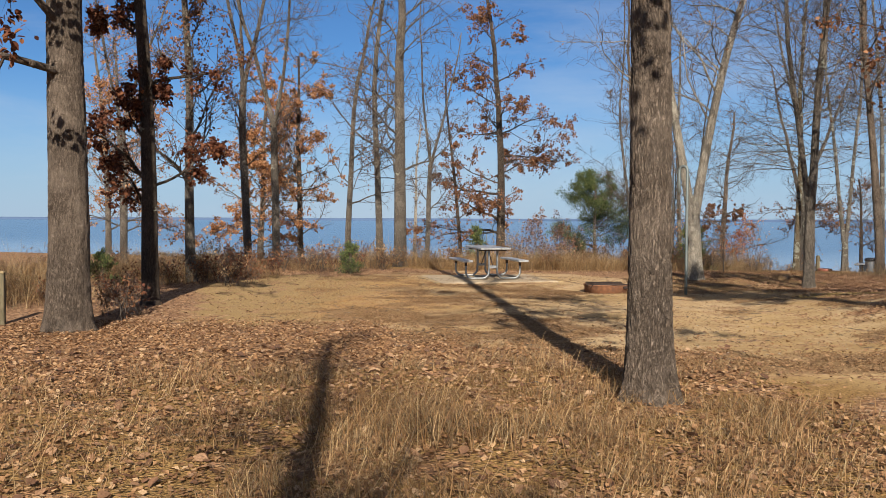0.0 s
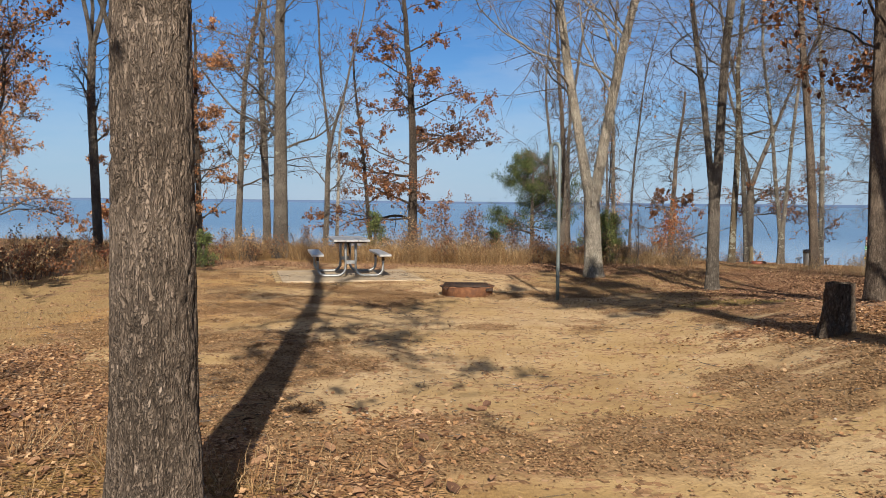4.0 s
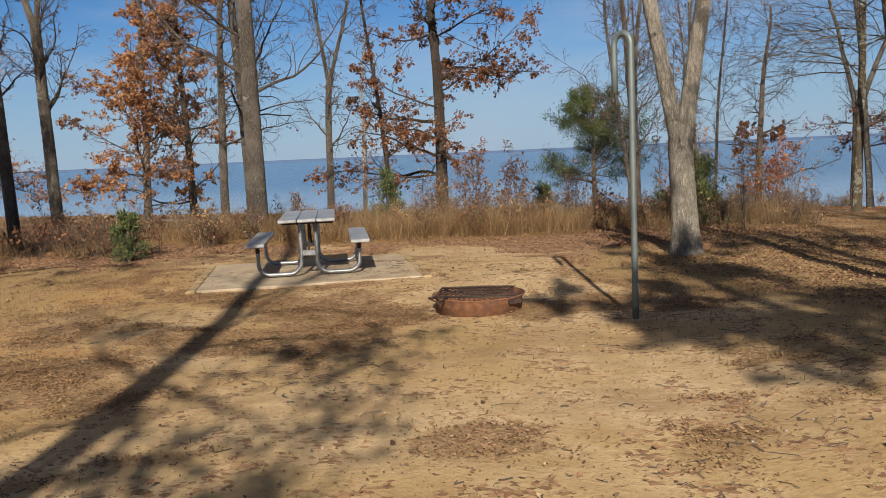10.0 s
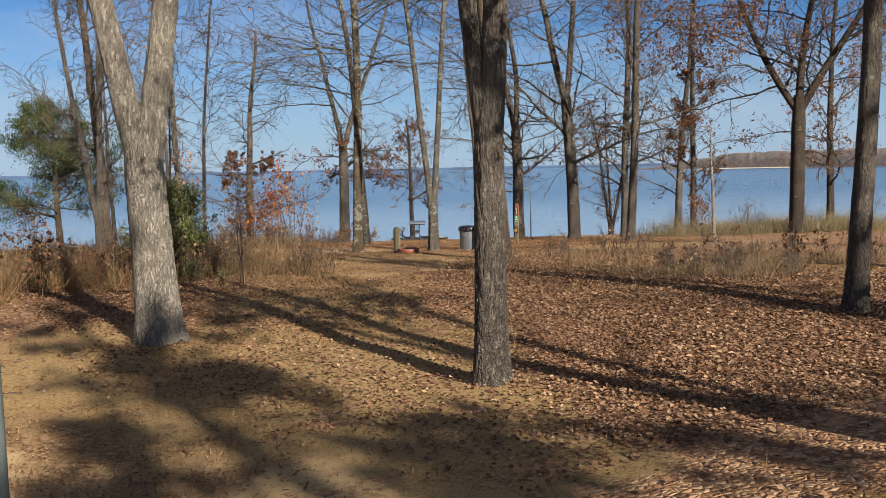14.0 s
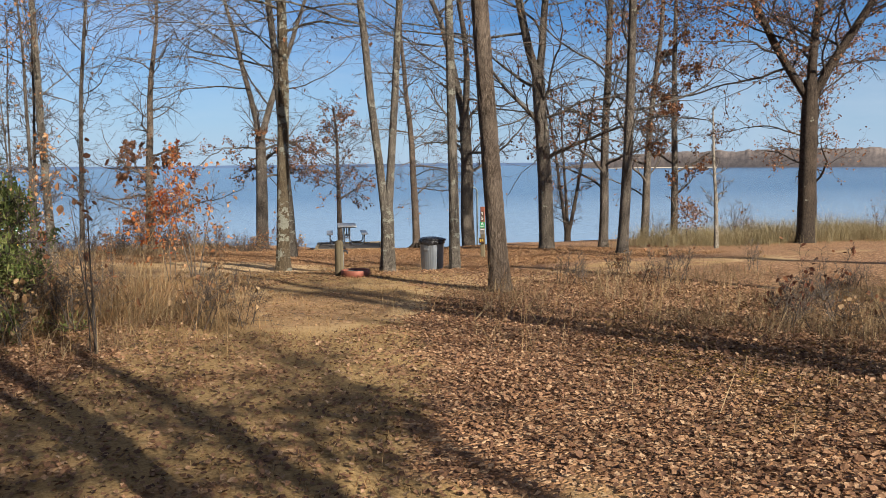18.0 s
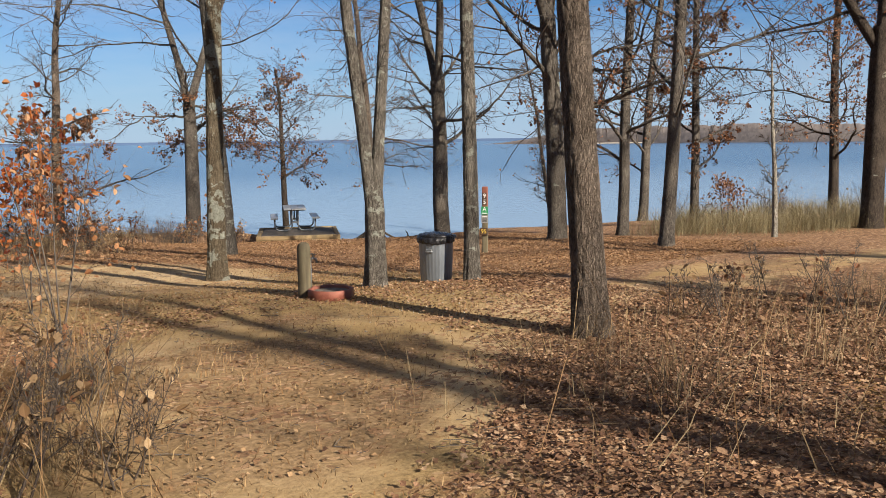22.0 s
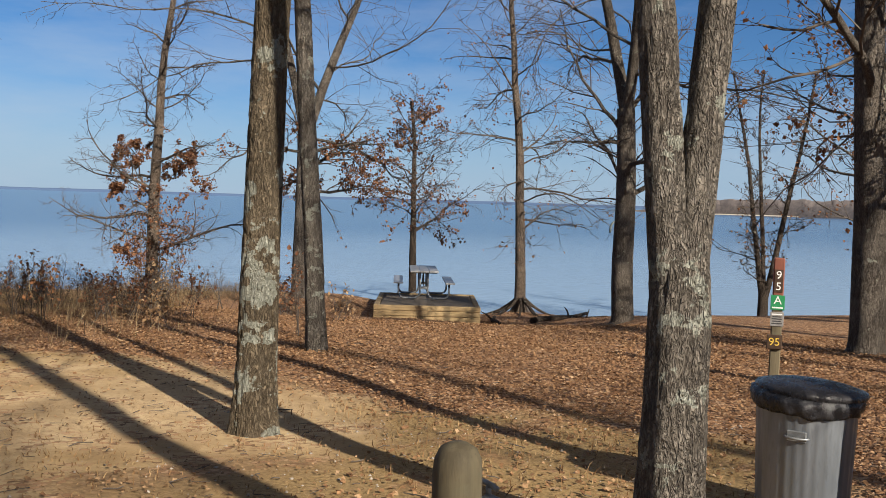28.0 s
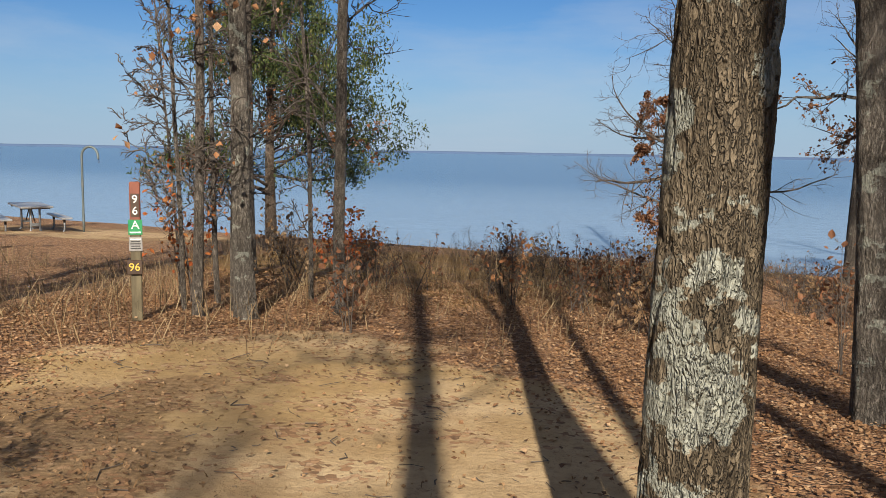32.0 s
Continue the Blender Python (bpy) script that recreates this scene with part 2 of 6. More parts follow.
def tube(path, r, sides=12, closed_ends=True):
    """A pipe along points; r is one radius or one for each point."""
    p = np.asarray(path, float)
    n = len(p)
    r = np.broadcast_to(np.asarray(r, float), (n,))
    t = np.gradient(p, axis=0)
    t /= np.linalg.norm(t, axis=1)[:, None]
    axis = np.array((0.0, 0.0, 1.0)) if abs(t[:, 2]).mean() < 0.8 else np.array((1.0, 0.0, 0.0))
    u = np.cross(t, axis)
    bad = np.linalg.norm(u, axis=1) < 1e-4
    u[bad] = np.cross(t[bad], np.array((0.31, 0.95, 0.05)))
    u /= np.linalg.norm(u, axis=1)[:, None]
    for i in range(1, n):
        if u[i] @ u[i - 1] < 0:
            u[i] = -u[i]
    w = np.cross(t, u)
    a = np.arange(sides) / sides * 2 * math.pi
    v = p[:, None] + r[:, None, None] * (u[:, None] * np.cos(a)[None, :, None] + w[:, None] * np.sin(a)[None, :, None])
    k = np.arange(n - 1)[:, None] * sides
    j = np.arange(sides)[None, :]
    q = np.stack([k + j, k + (j + 1) % sides, k + sides + (j + 1) % sides, k + sides + j], -1).reshape(-1, 4)
    v = v.reshape(-1, 3)
    if not closed_ends:
        return mesh_of("tube", v, q, True)
    v = np.vstack([v, p[:1], p[-1:]])
    j = np.arange(sides)
    c0 = np.stack([(j + 1) % sides, j, np.full(sides, n * sides)], -1)
    c1 = np.stack([(n - 1) * sides + j, (n - 1) * sides + (j + 1) % sides, np.full(sides, n * sides + 1)], -1)
    return mesh_of("tube", v, [q, np.vstack([c0, c1])], True)


def lathe(profile, sides=48, wave=0.0, waves=0):
    """A body turned round z from (radius, height) points, with upright flutes where wave is given."""
    pr = np.asarray(profile, float)
    a = np.arange(sides) / sides * 2 * math.pi
    rr = pr[:, :1] * (1 + wave * np.cos(a * waves)[None, :]) if waves else np.repeat(pr[:, :1], sides, 1)
    v = np.stack([rr * np.cos(a), rr * np.sin(a), np.repeat(pr[:, 1:], sides, 1)], -1).reshape(-1, 3)
    n = len(pr)
    k = np.arange(n - 1)[:, None] * sides
    j = np.arange(sides)[None, :]
    q = np.stack([k + j, k + (j + 1) % sides, k + sides + (j + 1) % sides, k + sides + j], -1).reshape(-1, 4)
    return mesh_of("turned", v, q, True)


# ---- materials ----
class Nodes:
    def __init__(self, name):
        self.mat = bpy.data.materials.new(name)
        self.mat.use_nodes = True
        self.t = self.mat.node_tree
        self.bsdf = self.t.nodes["Principled BSDF"]
        self.obj = self.t.nodes.new("ShaderNodeTexCoord").outputs["Object"]

    def link(self, a, b):
        self.t.links.new(a, b)
        return a

    def put(self, sock, val):
        if hasattr(val, "is_linked"):
            self.t.links.new(val, sock)
        elif isinstance(val, (tuple, list)) and len(val) == 3 and sock.type == "RGBA":
            sock.default_value = (*val, 1)
        else:
            sock.default_value = val

    def noise(self, scale, detail=4, rough=0.55, stretch=(1, 1, 1), vec=None, warp=0.0):
        m = self.t.nodes.new("ShaderNodeMapping")
        m.inputs["Scale"].default_value = stretch
        self.link(vec or self.obj, m.inputs["Vector"])
        n = self.t.nodes.new("ShaderNodeTexNoise")
        n.inputs["Scale"].default_value, n.inputs["Detail"].default_value = scale, detail
        n.inputs["Roughness"].default_value, n.inputs["Distortion"].default_value = rough, warp
        self.link(m.outputs[0], n.inputs["Vector"])
        return n.outputs[0]

    def cells(self, scale, feature="F1", stretch=(1, 1, 1), vec=None, out="Distance"):
        m = self.t.nodes.new("ShaderNodeMapping")
        m.inputs["Scale"].default_value = stretch
        self.link(vec or self.obj, m.inputs["Vector"])
        n = self.t.nodes.new("ShaderNodeTexVoronoi")
        n.feature = feature
        n.inputs["Scale"].default_value = scale
        self.link(m.outputs[0], n.inputs["Vector"])
        return n.outputs[out]

    def band(self, val, a, b, lo=0.0, hi=1.0):
        n = self.t.nodes.new("ShaderNodeMapRange")
        n.interpolation_type = "SMOOTHSTEP"
        for k, v in ((0, val), (1, a), (2, b), (3, lo), (4, hi)):
            self.put(n.inputs[k], v)
        return n.outputs[0]

    def math(self, op, a, b):
        n = self.t.nodes.new("ShaderNodeMath")
        n.operation = op
        self.put(n.inputs[0], a)
        self.put(n.inputs[1], b)
        return n.outputs[0]

    def mix(self, fac, a, b, mode="MIX"):
        n = self.t.nodes.new("ShaderNodeMixRGB")
        n.blend_type = mode
        for k, v in ((0, fac), (1, a), (2, b)):
            self.put(n.inputs[k], v)
        return n.outputs[0]

    def ramp(self, val, *stops):
        n = self.t.nodes.new("ShaderNodeValToRGB")
        e = n.color_ramp.elements
        while len(e) < len(stops):
            e.new(0.5)
        for k, (p, c) in enumerate(stops):
            e[k].position, e[k].color = p, (*c, 1)
        self.link(val, n.inputs[0])
        return n.outputs[0]

    def attr(self, name):
        n = self.t.nodes.new("ShaderNodeAttribute")
        n.attribute_name = name
        return n.outputs["Fac"]

    def island(self):
        return self.t.nodes.new("ShaderNodeNewGeometry").outputs["Random Per Island"]

    def each(self):
        return self.t.nodes.new("ShaderNodeObjectInfo").outputs["Random"]

    def done(self, color, rough=0.8, metal=0.0, bump=None, depth=0.01, strength=0.6, spec=0.5):
        self.put(self.bsdf.inputs["Base Color"], color)
        self.put(self.bsdf.inputs["Roughness"], rough)
        self.put(self.bsdf.inputs["Metallic"], metal)
        self.put(self.bsdf.inputs["Specular IOR Level"], spec)
        if bump is not None:
            n = self.t.nodes.new("ShaderNodeBump")
            n.inputs["Strength"].default_value, n.inputs["Distance"].default_value = strength, depth
            self.link(bump, n.inputs["Height"])
            self.link(n.outputs[0], self.bsdf.inputs["Normal"])
        return self.mat

    def glow_through(self, color, fac):
        """Leaves and blades let some light through."""
        tr = self.t.nodes.new("ShaderNodeBsdfTranslucent")
        mx = self.t.nodes.new("ShaderNodeMixShader")
        self.put(tr.inputs[0], color)
        mx.inputs[0].default_value = fac
        self.link(self.bsdf.outputs[0], mx.inputs[1])
        self.link(tr.outputs[0], mx.inputs[2])
        self.link(mx.outputs[0], self.t.nodes["Material Output"].inputs[0])
        return self.mat


def ground_material():
    n = Nodes("ground_soil")
    big, mid, fine = n.noise(0.35, 3), n.noise(2.2, 5, 0.6), n.noise(28, 4, 0.65)
    grit = n.noise(140, 2, 0.7)
    sand = n.ramp(mid, (0.25, (0.335, 0.235, 0.125)), (0.5, (0.475, 0.35, 0.20)), (0.75, (0.58, 0.45, 0.275)))
    sand = n.mix(n.band(big, 0.4, 0.62, 0, 0.6), sand, (0.36, 0.235, 0.085))
    sand = n.mix(n.band(n.noise(0.8, 7, 0.7, warp=0.5), 0.47, 0.62, 0, 0.45), sand, (0.26, 0.165, 0.08))
    sand = n.mix(n.band(n.noise(0.5, 5, 0.6, (1.0, 1.3, 1.0), warp=0.3), 0.54, 0.66, 0, 0.6), sand, (0.57, 0.43, 0.26))
    sand = n.mix(n.band(n.noise(6.0, 6, 0.75), 0.5, 0.68, 0, 0.45), sand, (0.25, 0.16, 0.078))
    sand = n.mix(n.band(fine, 0.5, 0.72, 0, 0.4), sand, (0.20, 0.135, 0.07))
    crumb = n.cells(75, stretch=(1, 0.8, 1))
    crumbs = n.math("MULTIPLY", n.band(crumb, 0.18, 0.30, 1, 0), n.band(n.noise(1.3, 5, 0.65), 0.44, 0.62))
    sand = n.mix(n.math("MULTIPLY", crumbs, 0.6), sand, (0.13, 0.075, 0.04))
    duff = n.band(n.math("ADD", n.attr("duff"), n.math("MULTIPLY", n.math("SUBTRACT", n.noise(9, 6, 0.78), 0.5), 1.6)), 0.3, 0.8)
    sand = n.mix(n.math("MULTIPLY", n.attr("ochre"), n.band(mid, 0.35, 0.6, 0.35, 0.85)), sand, (0.33, 0.185, 0.06))
    sand = n.mix(n.math("MULTIPLY", duff, 0.85), sand, n.ramp(fine, (0.3, (0.115, 0.07, 0.036)), (0.5, (0.225, 0.142, 0.072)), (0.72, (0.39, 0.265, 0.148))))
    leaf_cell = n.cells(24, out="Color", stretch=(1, 1.2, 1))
    leaf_edge = n.cells(24, "DISTANCE_TO_EDGE", stretch=(1, 1.2, 1))
    sep = n.t.nodes.new("ShaderNodeSeparateColor")
    n.link(leaf_cell, sep.inputs[0])
    leafc = n.ramp(sep.outputs[0], (0.0, (0.13, 0.07, 0.04)), (0.35, (0.26, 0.14, 0.073)), (0.7, (0.37, 0.215, 0.115)), (1.0, (0.46, 0.31, 0.19)))
    leafc = n.mix(n.band(leaf_edge, 0.0, 0.10, 0.6, 0.0), leafc, (0.075, 0.045, 0.028))
    grass = n.ramp(n.noise(60, 3, 0.7, (1, 0.35, 1)), (0.3, (0.13, 0.075, 0.028)), (0.55, (0.27, 0.165, 0.062)), (0.8, (0.40, 0.27, 0.12)))
    turf = n.ramp(n.noise(45, 4, 0.7), (0.3, (0.16, 0.104, 0.045)), (0.5, (0.295, 0.20, 0.09)), (0.75, (0.41, 0.295, 0.15)))
    moss = n.ramp(fine, (0.3, (0.12, 0.10, 0.014)), (0.7, (0.26, 0.205, 0.04)))
    lit = n.band(n.math("ADD", n.attr("litter"), n.math("MULTIPLY", n.math("SUBTRACT", mid, 0.5), 0.9)), 0.35, 0.65)
    patch = n.math("MULTIPLY", n.band(n.math("ADD", mid, n.math("MULTIPLY", sep.outputs[1], 0.28)), 0.71, 0.79), 0.85)
    col = n.mix(patch, sand, leafc)
    col = n.mix(n.band(n.attr("turf"), 0.2, 0.8), col, n.mix(n.band(mid, 0.5, 0.7), turf, leafc))
    col = n.mix(lit, col, leafc)
    col = n.mix(n.band(n.math("ADD", n.attr("grass"), n.math("MULTIPLY", n.math("SUBTRACT", mid, 0.5), 0.6)), 0.3, 0.7), col, n.mix(n.band(mid, 0.5, 0.62), grass, leafc))
    col = n.mix(n.band(n.math("ADD", n.attr("moss"), n.math("MULTIPLY", n.math("SUBTRACT", mid, 0.5), 1.1)), 0.4, 0.8, 0, 0.62), col, moss)
    bump = n.math("ADD", n.math("MULTIPLY", fine, 0.5), n.math("ADD", n.math("MULTIPLY", grit, 0.2), n.math("MULTIPLY", n.math("MULTIPLY", leaf_edge, lit), 2.0)))
    return n.done(col, 0.92, 0, bump, 0.02, 0.8, 0.2)


def bark_material(name, dark, mid, light, lichen=0.0, coarse=1.0, lichen_col=(0.25, 0.26, 0.20)):
    n = Nodes(name)
    veins = n.math("ABSOLUTE", n.math("SUBTRACT", n.noise(38 * coarse, 3, 0.6, (1, 1, 0.26), warp=0.5), 0.5), 0)
    cracks = n.math("ABSOLUTE", n.math("SUBTRACT", n.noise(75 * coarse, 2, 0.6, (1, 1, 0.5)), 0.5), 0)
    plates = n.math("MINIMUM", veins, n.math("MULTIPLY", cracks, 1.6))
    ridge = n.noise(48 * coarse, 5, 0.7, (1, 1, 0.3), warp=0.8)
    fine = n.noise(150, 3, 0.6, (1, 1, 0.5))
    col = n.ramp(ridge, (0.3, dark), (0.52, mid), (0.72, light))
    col = n.mix(n.band(plates, 0.0, 0.05, 0.7, 0.0), col, tuple(c * 0.55 for c in dark))
    col = n.mix(n.band(n.noise(1.7, 4), 0.45, 0.7, 0, 0.35), col, tuple(c * 1.25 for c in light))
    if lichen:
        spots = n.noise(4.2, 6, 0.62, (1, 1, 1.25))
        speck = n.noise(45, 3, 0.7)
        m = n.math("MULTIPLY", n.band(spots, 0.675 - 0.15 * lichen, 0.695 - 0.15 * lichen), n.band(speck, 0.28, 0.42, 0.3, 1.0))
        col = n.mix(m, col, n.mix(n.band(speck, 0.35, 0.65), lichen_col, (0.36, 0.37, 0.315)))
    h = n.math("ADD", n.math("MULTIPLY", ridge, 1.0), n.math("ADD", n.math("MULTIPLY", n.band(plates, 0, 0.09), 1.3), n.math("MULTIPLY", fine, 0.25)))
    return n.done(col, 0.9, 0, h, 0.018, 1.0, 0.2)


def leaf_material(name, stops, through=0.35):
    n = Nodes(name)
    c = n.ramp(n.island(), *stops)
    c = n.mix(n.band(n.noise(90, 2), 0.4, 0.7, 0, 0.35), c, tuple(v * 0.5 for v in stops[0][1]))
    n.done(c, 0.7, 0, None, spec=0.3)
    return n.glow_through(c, through)


def plain_material(name, a, b, rough=0.6, metal=0.0, scale=12, depth=0.003, stretch=(1, 1, 1), dirt=None, spec=0.5):
    """Two tones of one stuff, mottled at two sizes, with dirt patches where given."""
    n = Nodes(name)
    k, f = n.noise(scale, 5, 0.6, stretch), n.noise(scale * 9, 3, 0.6, stretch)
    c = n.mix(n.band(k, 0.35, 0.68), a, b)
    c = n.mix(n.band(f, 0.5, 0.75, 0, 0.4), c, tuple(v * 0.6 for v in a))
    if dirt:
        c = n.mix(n.band(n.noise(scale * 0.35, 5, 0.65), 0.5, 0.68, 0, 0.7), c, dirt)
    r = n.band(k, 0.2, 0.8, max(rough - 0.12, 0.05), min(rough + 0.12, 1))
    return n.done(c, r, metal, n.math("ADD", k, n.math("MULTIPLY", f, 0.5)), depth, 0.6, spec)


def water_material():
    n = Nodes("lake_water")
    w = n.math("ADD", n.noise(2.6, 4, 0.6, (0.55, 1.0, 1)), n.math("MULTIPLY", n.noise(0.18, 3, 0.5, (0.4, 1, 1)), 1.4))
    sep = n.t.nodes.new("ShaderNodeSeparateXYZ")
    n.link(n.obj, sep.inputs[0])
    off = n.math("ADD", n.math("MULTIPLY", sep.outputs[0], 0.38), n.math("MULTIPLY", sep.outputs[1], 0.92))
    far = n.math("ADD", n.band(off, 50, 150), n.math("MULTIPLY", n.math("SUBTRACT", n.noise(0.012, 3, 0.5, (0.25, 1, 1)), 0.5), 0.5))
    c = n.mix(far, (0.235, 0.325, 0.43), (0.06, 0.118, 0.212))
    m = n.done(c, 0.2, 0, w, 0.08, 0.5, 0.5)
    n.bsdf.inputs["IOR"].default_value = 1.33
    return m


M_GROUND = ground_material()
M_WATER = water_material()
M_BARK = bark_material("oak_bark", (0.06, 0.05, 0.042), (0.165, 0.142, 0.118), (0.31, 0.275, 0.235), 0.2)
M_BARK_RED = bark_material("warm_oak_bark", (0.058, 0.044, 0.033), (0.17, 0.132, 0.102), (0.315, 0.255, 0.205), 0)
M_BARK_MIX = bark_material("speckled_bark", (0.07, 0.06, 0.05), (0.185, 0.163, 0.136), (0.345, 0.315, 0.27), 0.7, 1.0, (0.25, 0.255, 0.215))
M_BARK_PALE = bark_material("pale_bark", (0.20, 0.178, 0.148), (0.40, 0.36, 0.30), (0.54, 0.495, 0.415), 0, 0.8)
M_BARK_DARK = bark_material("dark_bark", (0.035, 0.027, 0.022), (0.09, 0.07, 0.055), (0.16, 0.127, 0.10), 0.1)
M_BARK_LICHEN = bark_material("lichened_bark", (0.07, 0.053, 0.034), (0.165, 0.13, 0.086), (0.27, 0.22, 0.155), 1.0, 1.0, (0.27, 0.275, 0.225))
M_TWIG = plain_material("twig_bark", (0.055, 0.043, 0.035), (0.115, 0.095, 0.077), 0.85, 0, 6)
M_TWIG_DARK = plain_material("dark_twig_bark", (0.04, 0.028, 0.021), (0.08, 0.058, 0.044), 0.85, 0, 6)
M_LEAF_BROWN = leaf_material("brown_oak_leaf", ((0.0, (0.10, 0.045, 0.024)), (0.5, (0.235, 0.105, 0.052)), (1.0, (0.38, 0.20, 0.105))))
M_LEAF_DARK = leaf_material("dark_russet_leaf", ((0.0, (0.055, 0.02, 0.013)), (0.6, (0.14, 0.048, 0.025)), (1.0, (0.22, 0.09, 0.04))), 0.25)
M_LEAF_ORANGE = leaf_material("orange_oak_leaf", ((0.0, (0.24, 0.10, 0.042)), (0.5, (0.42, 0.20, 0.088)), (1.0, (0.58, 0.36, 0.20))))
M_LEAF_RED = leaf_material("red_oak_leaf", ((0.0, (0.25, 0.05, 0.02)), (0.5, (0.42, 0.12, 0.03)), (1.0, (0.50, 0.22, 0.07))))
M_LEAF_GREEN = leaf_material("cedar_needle", ((0.0, (0.032, 0.056, 0.02)), (0.6, (0.085, 0.12, 0.038)), (1.0, (0.21, 0.22, 0.07))), 0.25)
M_LEAF_TAN = leaf_material("tan_dead_leaf", ((0.0, (0.20, 0.115, 0.055)), (0.5, (0.34, 0.215, 0.11)), (1.0, (0.50, 0.36, 0.21))))
M_LEAF_FRESH = leaf_material("fresh_cedar_needle", ((0.0, (0.07, 0.10, 0.028)), (0.6, (0.17, 0.21, 0.06)), (1.0, (0.34, 0.35, 0.13))), 0.35)
M_LITTER = leaf_material("fallen_leaf", ((0.0, (0.08, 0.042, 0.028)), (0.35, (0.20, 0.106, 0.06)), (0.75, (0.32, 0.188, 0.108)), (1.0, (0.48, 0.33, 0.205))), 0.15)
M_LITTER_WARM = leaf_material("warm_fallen_leaf", ((0.0, (0.13, 0.065, 0.033)), (0.35, (0.245, 0.132, 0.063)), (0.75, (0.36, 0.21, 0.105)), (1.0, (0.48, 0.33, 0.195))), 0.15)
M_CRUMB = leaf_material("leaf_crumb", ((0.0, (0.115, 0.064, 0.033)), (0.6, (0.255, 0.15, 0.073)), (1.0, (0.41, 0.27, 0.145))), 0.1)
M_GRASS = leaf_material("dry_grass", ((0.0, (0.15, 0.08, 0.035)), (0.5, (0.30, 0.175, 0.078)), (1.0, (0.48, 0.34, 0.175))), 0.3)
M_BRUSH = leaf_material("grey_dry_stalk", ((0.0, (0.12, 0.085, 0.055)), (0.5, (0.25, 0.17, 0.09)), (1.0, (0.42, 0.32, 0.18))), 0.25)
M_STEEL = plain_material("galvanised_steel", (0.23, 0.245, 0.255), (0.34, 0.355, 0.365), 0.48, 0.75, 18, 0.001)
M_CAN = plain_material("ribbed_galvanised_can", (0.19, 0.215, 0.245), (0.275, 0.305, 0.34), 0.42, 0.55, 7, 0.001, (1, 1, 0.2), (0.26, 0.27, 0.28))
M_ALU = plain_material("weathered_aluminium_plank", (0.42, 0.43, 0.44), (0.54, 0.55, 0.56), 0.42, 0.6, 9, 0.001, (1, 0.15, 1), (0.40, 0.38, 0.34))
M_RUST = plain_material("rusted_iron", (0.155, 0.07, 0.036), (0.25, 0.118, 0.06), 0.85, 0.2, 16, 0.003, (1, 1, 1), (0.11, 0.06, 0.045))
M_BLACK_IRON = plain_material("sooty_iron", (0.035, 0.027, 0.024), (0.09, 0.055, 0.04), 0.75, 0.5, 20, 0.002)
M_RED_PAINT = plain_material("red_brown_painted_iron", (0.19, 0.058, 0.038), (0.26, 0.09, 0.058), 0.6, 0.1, 10, 0.002, (1, 1, 1), (0.19, 0.07, 0.045))
M_GREEN_POLE = plain_material("grey_green_painted_steel", (0.10, 0.125, 0.125), (0.155, 0.185, 0.185), 0.5, 0.35, 8, 0.001, (1, 1, 0.2), (0.19, 0.18, 0.15))
M_WOOD = plain_material("weathered_post_wood", (0.075, 0.06, 0.034), (0.15, 0.125, 0.075), 0.85, 0, 14, 0.004, (1, 1, 0.08), (0.11, 0.10, 0.06))
M_TIMBER = plain_material("landscape_timber", (0.26, 0.18, 0.09), (0.42, 0.31, 0.16), 0.85, 0, 9, 0.004, (0.1, 1, 1), (0.10, 0.08, 0.05))
M_CONCRETE = plain_material("sandy_concrete", (0.30, 0.24, 0.165), (0.40, 0.325, 0.23), 0.9, 0, 3, 0.003, (1, 1, 1), (0.37, 0.28, 0.16))
M_GRAVEL = plain_material("dark_gravel", (0.09, 0.075, 0.06), (0.17, 0.145, 0.115), 0.95, 0, 25, 0.01)
M_BAG = plain_material("black_plastic_bag", (0.012, 0.012, 0.014), (0.03, 0.03, 0.034), 0.28, 0, 16, 0.012)
M_STAIN = plain_material("red_brown_stained_wood", (0.17, 0.055, 0.035), (0.25, 0.085, 0.05), 0.7, 0, 14, 0.002, (1, 1, 0.1))
M_BROWN_PLATE = plain_material("brown_plate", (0.045, 0.026, 0.016), (0.065, 0.038, 0.022), 0.5, 0, 20, 0.0005)
M_GREEN_PLATE = plain_material("green_plate", (0.02, 0.20, 0.075), (0.028, 0.245, 0.095), 0.4, 0, 20, 0.0005)
M_WHITE = plain_material("white_lettering", (0.74, 0.74, 0.72), (0.82, 0.82, 0.80), 0.5, 0, 20, 0.0003)
M_YELLOW = plain_material("yellow_lettering", (0.62, 0.42, 0.06), (0.70, 0.48, 0.09), 0.5, 0, 20, 0.0003)
M_GREY_PLATE = plain_material("grey_notice_plate", (0.20, 0.19, 0.18), (0.27, 0.26, 0.25), 0.5, 0, 20, 0.0003)
M_DARK_BAR = plain_material("dark_print", (0.03, 0.03, 0.03), (0.05, 0.05, 0.05), 0.6, 0, 20, 0.0003)
M_STONE = plain_material("pale_pebble", (0.26, 0.22, 0.18), (0.40, 0.36, 0.30), 0.85, 0, 9, 0.002)
M_FAR_WOOD = plain_material("far_bare_woods", (0.115, 0.098, 0.095), (0.175, 0.15, 0.14), 0.95, 0, 0.3, 0.3)
M_FAR_SAND = plain_material("far_shore_sand", (0.30, 0.265, 0.215), (0.37, 0.33, 0.27), 0.95, 0, 0.05, 0.1)
# aerial haze over the farthest shore, put into its blue base colour
M_HAZE = plain_material("haze_tinted_far_shore", (0.052, 0.092, 0.175), (0.06, 0.102, 0.19), 1.0, 0, 0.002, 0.1)


